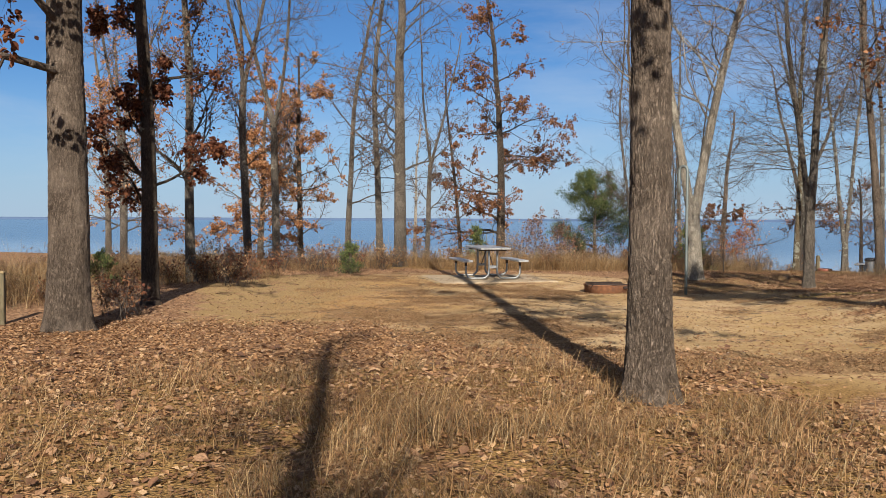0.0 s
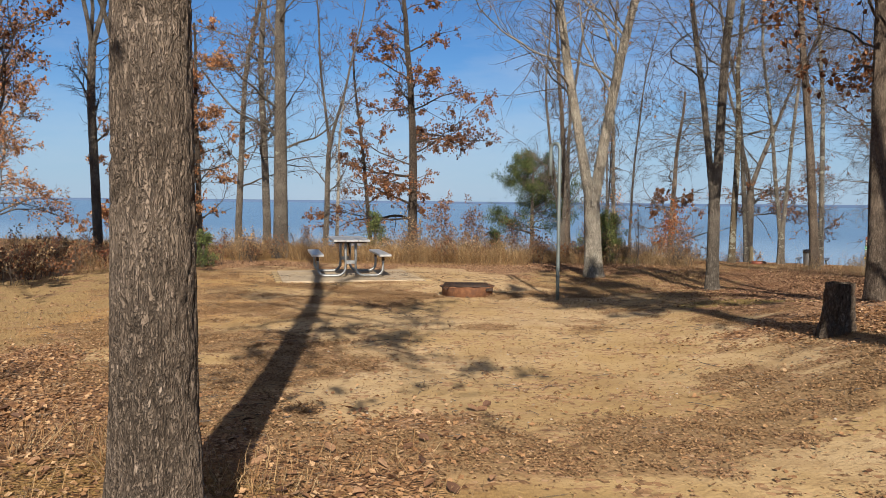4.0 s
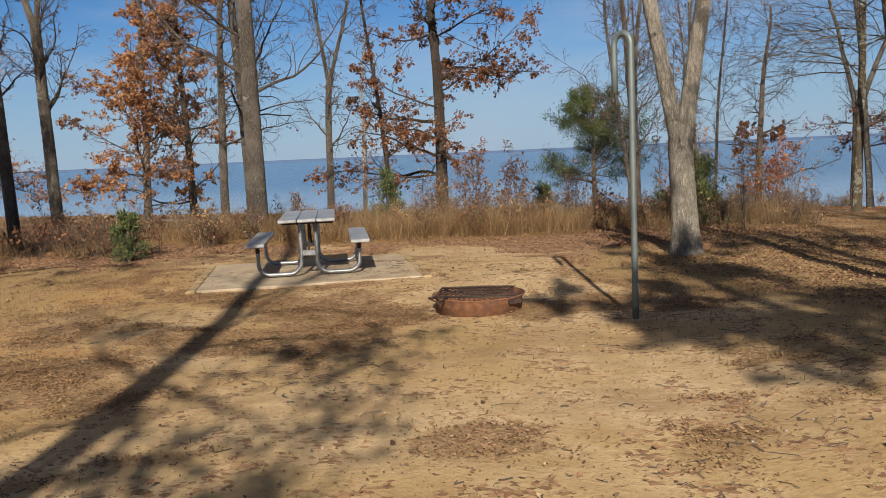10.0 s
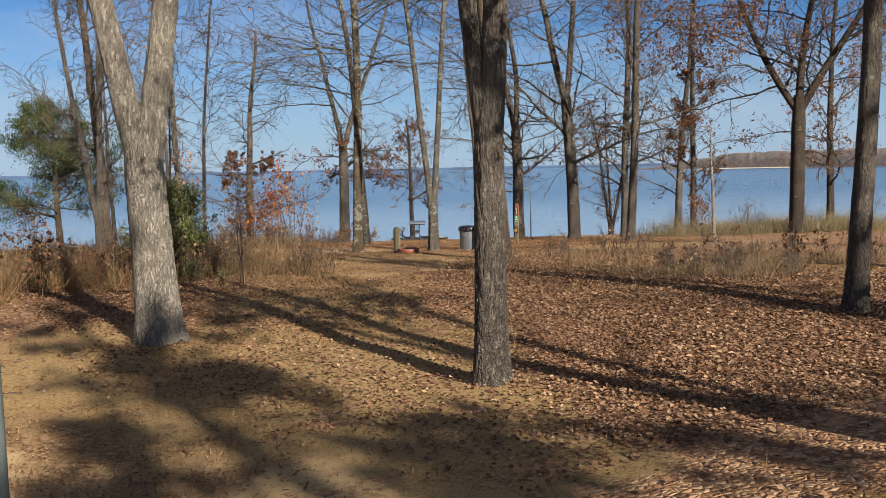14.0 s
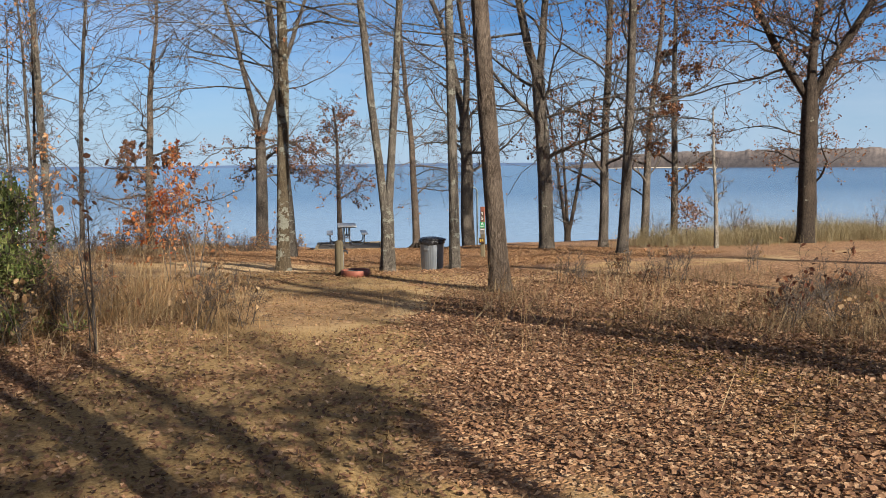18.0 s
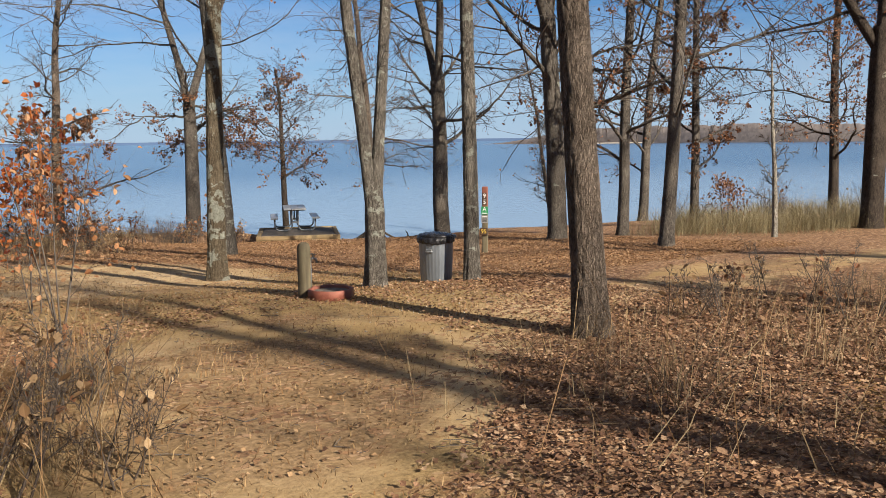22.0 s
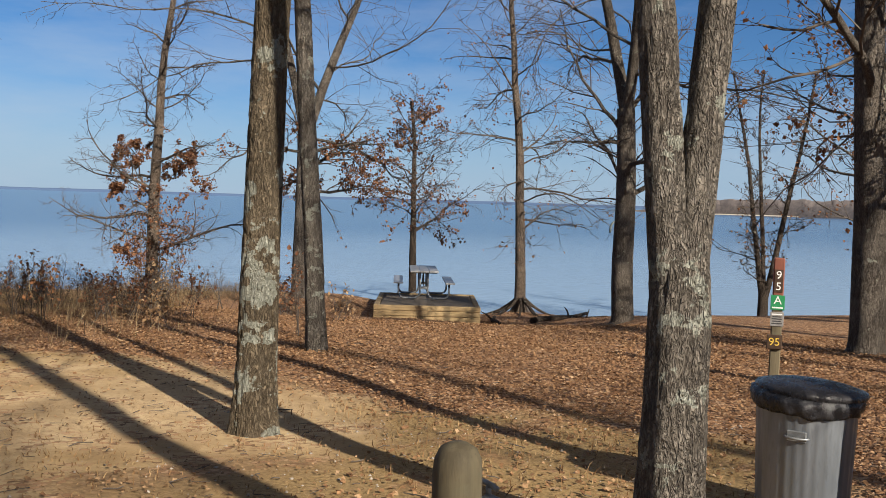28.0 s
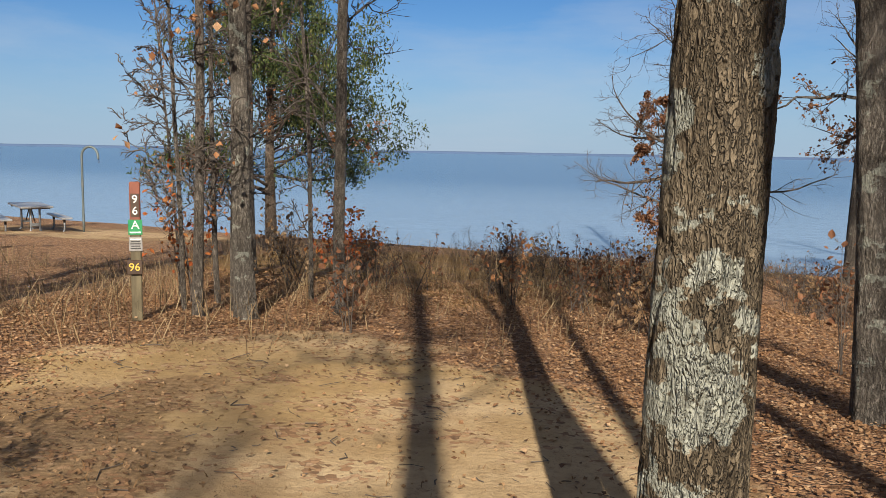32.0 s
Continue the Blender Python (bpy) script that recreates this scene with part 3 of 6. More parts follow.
# ---- ground, lake and distance ----
def axis_steps(a, b, step, far_lo, far_hi):
    """Even steps between a and b, then ever wider ones out to the far ends."""
    mid = np.arange(a, b + step / 2, step)
    lo, hi, s = [a], [b], step
    while lo[-1] > far_lo or hi[-1] < far_hi:
        s *= 1.35
        if lo[-1] > far_lo:
            lo.append(lo[-1] - s)
        if hi[-1] < far_hi:
            hi.append(hi[-1] + s)
    return np.concatenate([np.array(lo[1:])[::-1], mid, np.array(hi[1:])])


gx, gy = axis_steps(-9.0, 30.0, 0.17, -2600, 2600), axis_steps(-1.0, 50.0, 0.17, -2600, 2600)
GX, GY = np.meshgrid(gx, gy, indexing="ij")
GZ = ground_z(GX, GY)
gi = (np.arange(len(gx) - 1)[:, None] * len(gy) + np.arange(len(gy) - 1)[None, :]).ravel()
ground_mesh = mesh_of("ground", np.stack([GX, GY, GZ], -1), np.stack([gi, gi + len(gy), gi + len(gy) + 1, gi + 1], -1), True)
m_sand, m_lawn, m_moss, m_grass = sand_at(GX, GY), lawn_at(GX, GY), moss_at(GX, GY), dry_grass_at(GX, GY)
for key, val in (("litter", np.clip(1 - m_sand - 0.75 * m_lawn, 0, 1)), ("turf", np.clip(m_lawn - m_sand, 0, 1)), ("moss", m_moss), ("duff", duff_at(GX, GY)), ("ochre", ochre_at(GX, GY)), ("grass", m_grass)):
    ground_mesh.attributes.new(key, "FLOAT", "POINT").data.foreach_set("value", val.astype(np.float32).ravel())
tagged(part("ground", ground_mesh, M_GROUND), "sandy ground under fallen oak leaves and dry grass", "ground", kind="structure")

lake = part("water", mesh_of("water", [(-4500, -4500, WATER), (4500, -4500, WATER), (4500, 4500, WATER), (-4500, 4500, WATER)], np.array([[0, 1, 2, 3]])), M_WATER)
tagged(lake, "calm blue lake reaching to the horizon", "lake", kind="structure")


def far_shore(name, label, dist, az0, az1, height, step, material, taper, seed):
    """A low wooded shore far over the water: a ragged row of crowns with depth, along an arc."""
    rs = np.random.RandomState(seed)
    n = int((az1 - az0) / step)
    az = np.radians(np.linspace(az0, az1, n))
    k = np.linspace(0, 1, n)
    d = dist * (1 + 0.12 * np.sin(k * 5 + seed))
    h = height * (0.66 + 0.2 * vnoise(k * n * 0.008, seed) + 0.08 * vnoise(k * n * 0.06, seed + 3) + 0.06 * vnoise(k * n * 0.2, seed + 9) + 0.02 * rs.rand(n)) * smooth(k, 0, taper)
    cx, cy = d * np.sin(az) + 9, d * np.cos(az) + 22
    rows = []
    for back, up in ((0, 0.0), (1, 0.55), (4, 0.9), (14, 1.0), (60, 0.85)):
        wob = 0.05 * vnoise(k * n * 0.2 + 5 * back, seed + back)
        rows.append(np.stack([cx + np.sin(az) * back, cy + np.cos(az) * back, WATER - 0.5 + (h + 0.5) * np.clip(up - wob * (up > 0), 0, 1)], -1))
    v = np.stack(rows, 1).reshape(-1, 3)
    m = len(rows)
    i = (np.arange(n - 1)[:, None] * m + np.arange(m - 1)[None, :]).ravel()
    ob = part(name, mesh_of(name, v, np.stack([i, i + m, i + m + 1, i + 1], -1), True), material)
    return tagged(ob, label, "far shore", kind="structure")


far_shore("backdrop_woods", "brown bare woods on a far shore", 820, 43.5, 110, 17, 0.05, M_FAR_WOOD, 0.12, 3)
far_shore("backdrop_beach", "pale strip of beach on a far shore", 812, 47, 110, 1.0, 0.2, M_FAR_SAND, 0.05, 5)
# the farthest strip wears the haze colour instead of its own
far_shore("backdrop_haze", "shore on the horizon, coloured blue for haze", 3600, -80, 100, 12, 0.25, M_HAZE, 0.02, 8)


# ---- trees ----
def batch_tubes(paths, radii, sides):
    """Many tapered tubes of the same number of points in one array."""
    p = np.asarray(paths, float)
    b, n, _ = p.shape
    t = np.gradient(p, axis=1)
    t /= np.linalg.norm(t, axis=2)[..., None] + 1e-9
    mean = np.abs(t[:, :, 2]).mean(1)
    axis = np.where(mean[:, None] < 0.75, np.array([[0.0, 0.0, 1.0]]), np.array([[1.0, 0.0, 0.0]]))
    u = np.cross(t, np.broadcast_to(axis[:, None], p.shape))
    u /= np.linalg.norm(u, axis=2)[..., None] + 1e-9
    w = np.cross(t, u)
    a = np.arange(sides) / sides * 2 * math.pi
    v = p[:, :, None] + np.asarray(radii)[:, :, None, None] * (u[:, :, None] * np.cos(a)[None, None, :, None] + w[:, :, None] * np.sin(a)[None, None, :, None])
    base = (np.arange(b) * n * sides)[:, None, None]
    k = (np.arange(n - 1) * sides)[None, :, None]
    j = np.arange(sides)[None, None, :]
    q = np.stack([base + k + j, base + k + (j + 1) % sides, base + k + sides + (j + 1) % sides, base + k + sides + j], -1).reshape(-1, 4)
    return v.reshape(-1, 3), q


def tubes_mesh(name, branches, sides_of):
    """One mesh from branches (points, radii, level)."""
    groups = {}
    for pts, rad, lvl in branches:
        groups.setdefault((len(pts), sides_of[lvl]), []).append((pts, rad))
    vs, qs, off = [], [], 0
    for (n, sides), items in groups.items():
        v, q = batch_tubes([i[0] for i in items], np.array([i[1] for i in items]), sides)
        vs.append(v)
        qs.append(q + off)
        off += len(v)
    return mesh_of(name, np.vstack(vs), np.vstack(qs), True)


def leaf_cards(pts, size, rs, drop=0.0, flat=False, slim=1.0, simple=False):
    """Folded, lobed leaves at points: two bent halves along a midrib each; simple ones are bent lozenges."""
    n = len(pts)
    s = size * (0.6 + 0.8 * rs.rand(n))[:, None]
    yaw, tilt = rs.rand(n) * 2 * math.pi, (rs.rand(n) - 0.5) * (0.9 if flat else 2.6) - drop
    roll = (rs.rand(n) - 0.5) * (1.2 if flat else 2.4)
    d = np.stack([np.cos(yaw) * np.cos(tilt), np.sin(yaw) * np.cos(tilt), np.sin(tilt)], -1)
    side = np.stack([-np.sin(yaw), np.cos(yaw), np.zeros(n)], -1)
    up = np.cross(d, side)
    side2 = side * np.cos(roll)[:, None] + up * np.sin(roll)[:, None]
    nor = np.cross(d, side2)
    fold = (0.1 + 0.25 * rs.rand(n))[:, None]
    curl = (0.3 * (rs.rand(n) - 0.3))[:, None]
    p = np.asarray(pts)
    w1, w2 = slim * (0.26 + 0.1 * rs.rand(n)[:, None]), slim * (0.34 + 0.12 * rs.rand(n)[:, None])
    v = np.stack([
        p, p + s * (0.34 * d + w1 * side2 + fold * 0.5 * nor), p + s * (0.68 * d + w2 * 0.75 * side2 + fold * 0.5 * nor),
        p + s * (d + curl * nor), p + s * (0.64 * d - w2 * 0.8 * side2 + fold * 0.5 * nor), p + s * (0.3 * d - w1 * side2 + fold * 0.5 * nor)], 1)
    if simple:
        v = np.stack([p, p + s * (0.5 * d + 1.3 * w2 * side2 + fold * 0.5 * nor), p + s * (d + curl * nor), p + s * (0.45 * d - 1.3 * w1 * side2 + fold * 0.6 * nor)], 1)
        return v.reshape(-1, 3), np.arange(n)[:, None] * 4 + np.array([[0, 1, 2, 3]])
    k = np.arange(n)[:, None] * 6
    q = np.vstack([k + np.array([[0, 1, 2, 3]]), k + np.array([[0, 3, 4, 5]])])
    return v.reshape(-1, 3), q


def rot_about(d, angle, spin):
    """A direction at that angle off d, spun round it."""
    d = Vector(d)
    a = d.orthogonal().normalized()
    b = d.cross(a)
    return (d * math.cos(angle) + (a * math.cos(spin) + b * math.sin(spin)) * math.sin(angle)).normalized()


def side_twigs(rs, paths, radii, lengths, per, segs, angle, rel, thin, flat=1.0, lift=0.0, wander=0.25, start=0.15, share=0.5):
    """Thinner branches along many branches at once: their points, radii and lengths."""
    P, R, L = np.asarray(paths, float), np.asarray(radii, float), np.asarray(lengths, float)
    b, n = P.shape[:2]
    f = start + (0.99 - start) * (np.arange(per)[None, :] + rs.rand(b, per)) / per
    g = f * (n - 1)
    i = np.minimum(g.astype(int), n - 2)
    w = (g - i)[..., None]
    row = np.arange(b)[:, None]
    foot = P[row, i] * (1 - w) + P[row, i + 1] * w
    d = P[row, i + 1] - P[row, i]
    d /= np.linalg.norm(d, axis=2)[..., None] + 1e-9
    r = R[row, i] * (1 - w[..., 0]) + R[row, i + 1] * w[..., 0]
    v = rs.normal(size=(b, per, 3)) * np.array((1, 1, flat))
    v -= (v * d).sum(2)[..., None] * d
    v /= np.linalg.norm(v, axis=2)[..., None] + 1e-9
    a = np.radians(rs.uniform(angle[0], angle[1], (b, per)))[..., None]
    go = (d * np.cos(a) + v * np.sin(a)).reshape(-1, 3)
    ln = (L[:, None] * rs.uniform(rel[0], rel[1], (b, per)) * (1.15 - 0.65 * f)).ravel()
    p = foot.reshape(-1, 3)
    pts = [p]
    for _ in range(segs):
        go = go + rs.normal(size=go.shape) * wander * np.array((1, 1, 0.7)) + np.array((0, 0, lift))
        go /= np.linalg.norm(go, axis=1)[:, None]
        p = p + go * (ln / segs)[:, None]
        pts.append(p)
    r0 = np.maximum(r.ravel() * share, thin)
    rad = r0[:, None] * np.linspace(1, 0.4, segs + 1)[None, :]
    return np.stack(pts, 1), rad, ln


def spikes(paths, radii):
    """Three-sided twigs that run out to a point."""
    v, q = batch_tubes(paths, radii, 3)
    b, n = paths.shape[:2]
    q = q.reshape(b, n - 1, 3, 4)
    last = q[:, -1].reshape(-1, 4)
    tip = (np.arange(b) * n * 3 + (n - 1) * 3)[:, None].repeat(3, 1).ravel()
    v = v.reshape(b, n, 3, 3)
    v[:, -1] = paths[:, -1][:, None]
    return v.reshape(-1, 3), q[:, :-1].reshape(-1, 4), np.stack([last[:, 0], last[:, 1], tip], -1)


def twig_mesh(name, sets):
    vs, qs, ts, off = [], [], [], 0
    for paths, radii in sets:
        v, q, t = spikes(paths, radii)
        vs.append(v)
        qs.append(q + off)
        ts.append(t + off)
        off += len(v)
    return mesh_of(name, np.vstack(vs), [np.vstack(qs), np.vstack(ts)], True)


SEGS = {0: 10, 1: 12, 2: 4, 3: 1, 4: 1}
WANDER = {0: 0.028, 1: 0.3, 2: 0.5, 3: 0.36, 4: 0.3}


def grow(rng, out, p, d, length, r, lvl, top, style, start=0.0, end=None):
    """Adds a branch and its side branches to out, as (points, radii, level)."""
    n = style.get("segs", SEGS)[lvl]
    d = Vector(d).normalized()
    pts, rad = [tuple(p)], [r]
    p = Vector(p)
    if end is None:
        end = 0.3 if lvl == 0 else (0.2 if lvl < 3 else 0.35)
    dirs = [d.copy()]
    for i in range(n):
        k = (i + 1) / n
        w = WANDER[lvl] * ((1 + 3 * min(max(p.z - 3.0, 0) / 4, 1)) if lvl == 0 else 1)
        lift = style["lift"] if lvl >= 1 else 0.02
        d = Vector((d.x + rng.uniform(-w, w), d.y + rng.uniform(-w, w), d.z + rng.uniform(-w, w) * 0.8 + lift)).normalized()
        p = p + d * (length / n)
        pts.append(tuple(p))
        rad.append(r * (1 - (1 - end) * k))
        dirs.append(d.copy())
    out.append((pts, rad, lvl))
    if lvl >= top:
        return
    count = style["count"][lvl]
    for c in range(count):
        f = start + (1 - start) * (c + rng.random()) / count if lvl == 0 else 0.2 + 0.8 * (c + rng.random()) / count
        f = min(f, 0.98)
        i = int(f * n)
        g = f * n - i
        a = Vector(pts[i]).lerp(Vector(pts[i + 1]), g)
        rr = rad[i] * (1 - g) + rad[i + 1] * g
        if lvl == 0:
            ang = radians(rng.uniform(*style["angle"])) * (1 - 0.35 * f)
            ln = style["reach"] * (1.12 - 0.75 * f) * rng.uniform(0.65, 1.15)
            cr = min(rr * rng.uniform(0.2, 0.36), 0.055)
        else:
            ang, ln, cr = radians(rng.uniform(28, 62)), length * (rng.uniform(0.22, 0.5) if lvl == 1 else rng.uniform(0.3, 0.6)) * (1.15 - 0.55 * f), rr * rng.uniform(0.42, 0.65)
        cr = max(cr, style.get("thin", 0.0048))
        grow(rng, out, a, rot_about(dirs[i], ang, rng.uniform(0, 6.283)), ln, cr, lvl + 1, top, style)


STYLES = {
    "tall": dict(forks=True, count=(26, 11, 5, 2), angle=(42, 86), reach=3.6, lift=0.02),
    "spread": dict(forks=True, count=(26, 13, 5, 2), angle=(58, 102), reach=5.4, lift=0.006),
    "slim": dict(forks=True, count=(24, 10, 5, 2), angle=(38, 80), reach=2.6, lift=0.03),
    "sparse": dict(forks=False, count=(15, 13, 6, 2), angle=(62, 98), reach=4.4, lift=0.004),
    "young": dict(forks=False, count=(22, 8, 4, 2), angle=(35, 78), reach=1.7, lift=0.03),
    "layered": dict(forks=False, count=(30, 11, 5, 2), angle=(66, 98), reach=3.7, lift=0.012),
}


def bark_trunk(path, radii, rs, sides=72, step=0.035, depth=0.016, flare=0.45, plate=0.03):
    """A trunk with furrowed bark: plates and furrows run up it, and it spreads into the ground."""
    p, r = np.asarray(path, float), np.asarray(radii, float)
    seg = np.concatenate([[0], np.cumsum(np.linalg.norm(np.diff(p, axis=0), axis=1))])
    h = np.concatenate([np.arange(0, min(3.6, seg[-1]), step), np.arange(3.6, seg[-1], 0.15)])
    c = np.stack([np.interp(h, seg, p[:, i]) for i in range(3)], -1)
    rr = np.interp(h, seg, r)
    a = np.arange(sides) / sides * 2 * math.pi
    lobes = 1 + flare * np.exp(-h / 0.22)[:, None] * (0.75 + 0.35 * np.sin(a * 5 + rs.rand() * 6)[None, :] + 0.15 * np.sin(a * 9 + 1)[None, :])
    k = max(int(round(2 * math.pi * rr[0] / plate)), 8)
    ca, sa = np.cos(a)[None, :], np.sin(a)[None, :]
    warp = 1.1 * (vnoise(h[:, None] * 5.5 + 3 * ca, sa * 3 + 11) - 0.5)
    uu = (a / (2 * math.pi) * k)[None, :] + warp

    def ring_noise(u, v, n):
        i, j = np.floor(u).astype(int), np.floor(v).astype(int)
        f, g = u - i, v - j
        f, g = f * f * (3 - 2 * f), g * g * (3 - 2 * g)
        t00, t10 = _tab[i % n, j & 255], _tab[(i + 1) % n, j & 255]
        t01, t11 = _tab[i % n, (j + 1) & 255], _tab[(i + 1) % n, (j + 1) & 255]
        return (t00 * (1 - f) + t10 * f) * (1 - g) + (t01 * (1 - f) + t11 * f) * g

    v0 = h[:, None] / (plate * 4.6) + 40 * rs.rand()
    n1 = ring_noise(uu, v0, k)
    n2 = ring_noise(uu * 2, v0 * 2.6 + 31, 2 * k)
    groove = np.clip(1 - np.abs(2 * n1 - 1) * 3.2, 0, 1) ** 1.4 + 0.45 * np.clip(1 - np.abs(2 * n2 - 1) * 3.0, 0, 1) ** 1.4
    ridge = 1.1 - 1.5 * groove + 0.5 * n2 + 0.3 * ring_noise(uu * 4, v0 * 7 + 77, 4 * k)
    lump = 0.05 * (vnoise(np.cos(a)[None, :] * 1.5 + 9, h[:, None] * 1.8 + np.sin(a)[None, :] * 1.5) - 0.5)
    R = rr[:, None] * (lobes + lump) + depth * (ridge - 0.6)
    v = np.stack([c[:, None, 0] + R * np.cos(a), c[:, None, 1] + R * np.sin(a), np.repeat(c[:, 2:], sides, 1)], -1).reshape(-1, 3)
    n = len(h)
    kk = np.arange(n - 1)[:, None] * sides
    j = np.arange(sides)[None, :]
    q = np.stack([kk + j, kk + (j + 1) % sides, kk + sides + (j + 1) % sides, kk + sides + j], -1).reshape(-1, 4)
    return v, q


def tree(name, x, y, dia, height, first, style, bark, label, seed, lean=(0, 0), stems=(), leaf=None, leaves=0, leaf_low=0.0, leaf_high=99.0, leaf_reach=99.0,
         leaf_size=0.09, near=False, top=3, z0=None, limbs=(), group="lakeside trees", twig=None, flare=0.45, category="tree"):
    """A tree from its foot: trunk (and stems above a fork: height, lean x, lean y, thickness), branches, leaves still hanging."""
    rng, rs = random.Random(seed), np.random.RandomState(seed)
    base = gz(x, y) - 0.06 if z0 is None else z0
    t = thing(name, x, y, base, 0, label, category, group)
    style = dict(STYLES[style])
    height *= 0.82
    first *= 1.0 if near else 0.6
    style["reach"] *= min(height / 10.5, 1.1)
    r = dia / 2
    out = []
    fork = style["forks"] and not near and not stems and height > 8 and seed % 5 < 2
    if fork:
        # the trunk divides into a few rising stems, with some low limbs below
        split, a0, n = rng.uniform(0.3, 0.46) * height, rng.uniform(0, 6.28), rng.choice((2, 2, 3))
        low = dict(style, count=(max(int(style["count"][0] * 0.3), 2),) + style["count"][1:])
        grow(rng, out, (0, 0, 0), (lean[0], lean[1], 1), split, r, 0, 1, low, min(first / split, 0.9), 0.78)
        high = dict(style, count=(int(style["count"][0] * 0.72 / n) + 2,) + style["count"][1:])
        foot, up = Vector(out[0][0][-1]), Vector(out[0][0][-1]) - Vector(out[0][0][-2])
        for i in range(n):
            a, l = a0 + i * 6.283 / n + rng.uniform(-0.4, 0.4), rng.uniform(0.1, 0.42)
            grow(rng, out, foot - up.normalized() * 0.15, (lean[0] + l * math.cos(a), lean[1] + l * math.sin(a), 1), (height - split) * rng.uniform(0.85, 1.05), r * 0.78 * (0.72 if i == 0 else rng.uniform(0.5, 0.68)), 0, 1, high, 0.1)
    elif not stems:
        grow(rng, out, (0, 0, 0), (lean[0], lean[1], 1), height, r, 0, 1, style, first / height)
    else:
        split = stems[0][0]
        n = 5
        d = Vector((lean[0], lean[1], 1)) * split
        trunk_pts = [tuple(d * (i / n)) for i in range(n + 1)]
        out.append((trunk_pts, [r * (1 - 0.1 * i / n) * (0.8 if i == n else 1) for i in range(n + 1)], 0))
        for _, sx, sy, thick in stems:
            grow(rng, out, Vector(trunk_pts[-1]) * (1 - 0.4 / split) + Vector((sx, sy, 0)) * 0.12, (sx, sy, 1), height - split, r * thick, 0, 1, style, max(first - split, 0.4) / (height - split))
    for path in limbs:
        c = np.asarray(path, float)
        k = np.linspace(0, len(c) - 1, SEGS[1] + 1)
        c = np.stack([np.interp(k, np.arange(len(c)), c[:, a]) for a in range(3)], -1) + np.vstack([np.zeros((1, 3)), rs.normal(0, 0.035, (SEGS[1], 3))])
        out.append((c, np.linspace(0.04, 0.008, SEGS[1] + 1), 1))
    wood = [b for b in out if b[2] == 0]
    if near:
        vs, qs, off = [], [], 0
        for pts, rad, _ in wood:
            fl = flare if pts[0][2] < 0.05 else 0.0
            fine_bark = near == 2
            v, q = bark_trunk(pts, rad, rs, (160 if dia > 0.24 else 140) if fine_bark else 64, 0.016 if fine_bark else 0.045, (0.0045 if fine_bark else 0.005) * max(rad[0], 0.07) / 0.12 + 0.001, fl, 0.028 if fine_bark else 0.032)
            vs.append(v)
            qs.append(q + off)
            off += len(v)
        tm = mesh_of("trunk", np.vstack(vs), np.vstack(qs), True)
    else:
        fl = []
        for pts, rad, lvl in wood:
            if pts[0][2] < 0.05:
                a0, a1 = Vector(pts[0]), Vector(pts[1])
                low = [tuple(a0.lerp(a1, k)) for k in (0, 0.08, 0.2, 0.45)]
                pts = low + list(pts[1:])
                rad = [rad[0] * (1 + flare), rad[0] * (1 + flare * 0.55), rad[0] * (1 + flare * 0.15), rad[0]] + list(rad[1:])
            fl.append((pts, rad, 0))
        tm = tubes_mesh("trunk", fl, {0: 14})
    part("trunk", tm, bark, t)
    thick = [b for b in out if b[2] == 1]
    if thick:
        for b in thick:
            part("limb", tubes_mesh("limb", [b], {1: 7}), bark, t)
    ends = np.zeros((0, 3))
    if thick:
        # three ranks of twigs, thinner towards the tips, fewer high up in the crown
        P, R = np.array([b[0] for b in thick], float), np.array([b[1] for b in thick])
        L = np.linalg.norm(np.diff(P, axis=1), axis=2).sum(1)
        fat = 0.0052 if not near else 0.004
        flat = 0.45 if style["angle"][0] > 56 else 0.8
        p2, r2, l2 = side_twigs(rs, P, R, L, style["count"][1], 5, (28, 66), (0.22, 0.5), fat * 1.5, flat, style["lift"], 0.22, 0.12)
        sets = [(p2, r2)]
        keep = (p2[:, 0, 2] < 8.0) | (rs.rand(len(p2)) < 0.35)
        p3, r3, l3 = side_twigs(rs, p2[keep], r2[keep], l2[keep], style["count"][2], 3, (25, 62), (0.35, 0.7), fat, flat, 0.01, 0.24, 0.2)
        sets.append((p3, r3))
        if top > 2:
            keep = p3[:, 0, 2] < 7.5
            if keep.any():
                p4, r4, l4 = side_twigs(rs, p3[keep], r3[keep], l3[keep], style["count"][3], 1, (25, 60), (0.3, 0.65), fat * 0.7, 0.8, 0.0, 0.1, 0.25)
                sets.append((p4, r4))
        ends = np.vstack([p[:, 1:].reshape(-1, 3) for p, _ in sets[1:]])
        tagged(part("crown", twig_mesh("crown", sets), twig or M_TWIG, t), kind="stuff")
    if not leaves and height > 6 and group == "lakeside trees":
        leaf, leaves, leaf_size = M_LEAF_BROWN, 200, 0.055
    if leaves and leaf is not None:
        if not near:
            leaves, leaf_size = int(leaves * 1.9), leaf_size * 0.7
        ends = ends[(ends[:, 2] > leaf_low) & (ends[:, 2] < leaf_high) & (np.hypot(ends[:, 0], ends[:, 1]) < leaf_reach)]
        if len(ends):
            clump = vnoise(ends[:, 0] * 0.8 + seed, ends[:, 2] * 2.1 + ends[:, 1] * 0.7) + 0.25 * rs.rand(len(ends))
            ends = ends[clump > np.quantile(clump, 0.42)]
            pick = ends[rs.randint(0, len(ends), leaves)] + rs.normal(0, 0.035, (leaves, 3))
            v, q = leaf_cards(pick, leaf_size, rs, 0.5, simple=not near)
            tagged(part("foliage", mesh_of("foliage", v, q), leaf, t), kind="stuff")
    return t


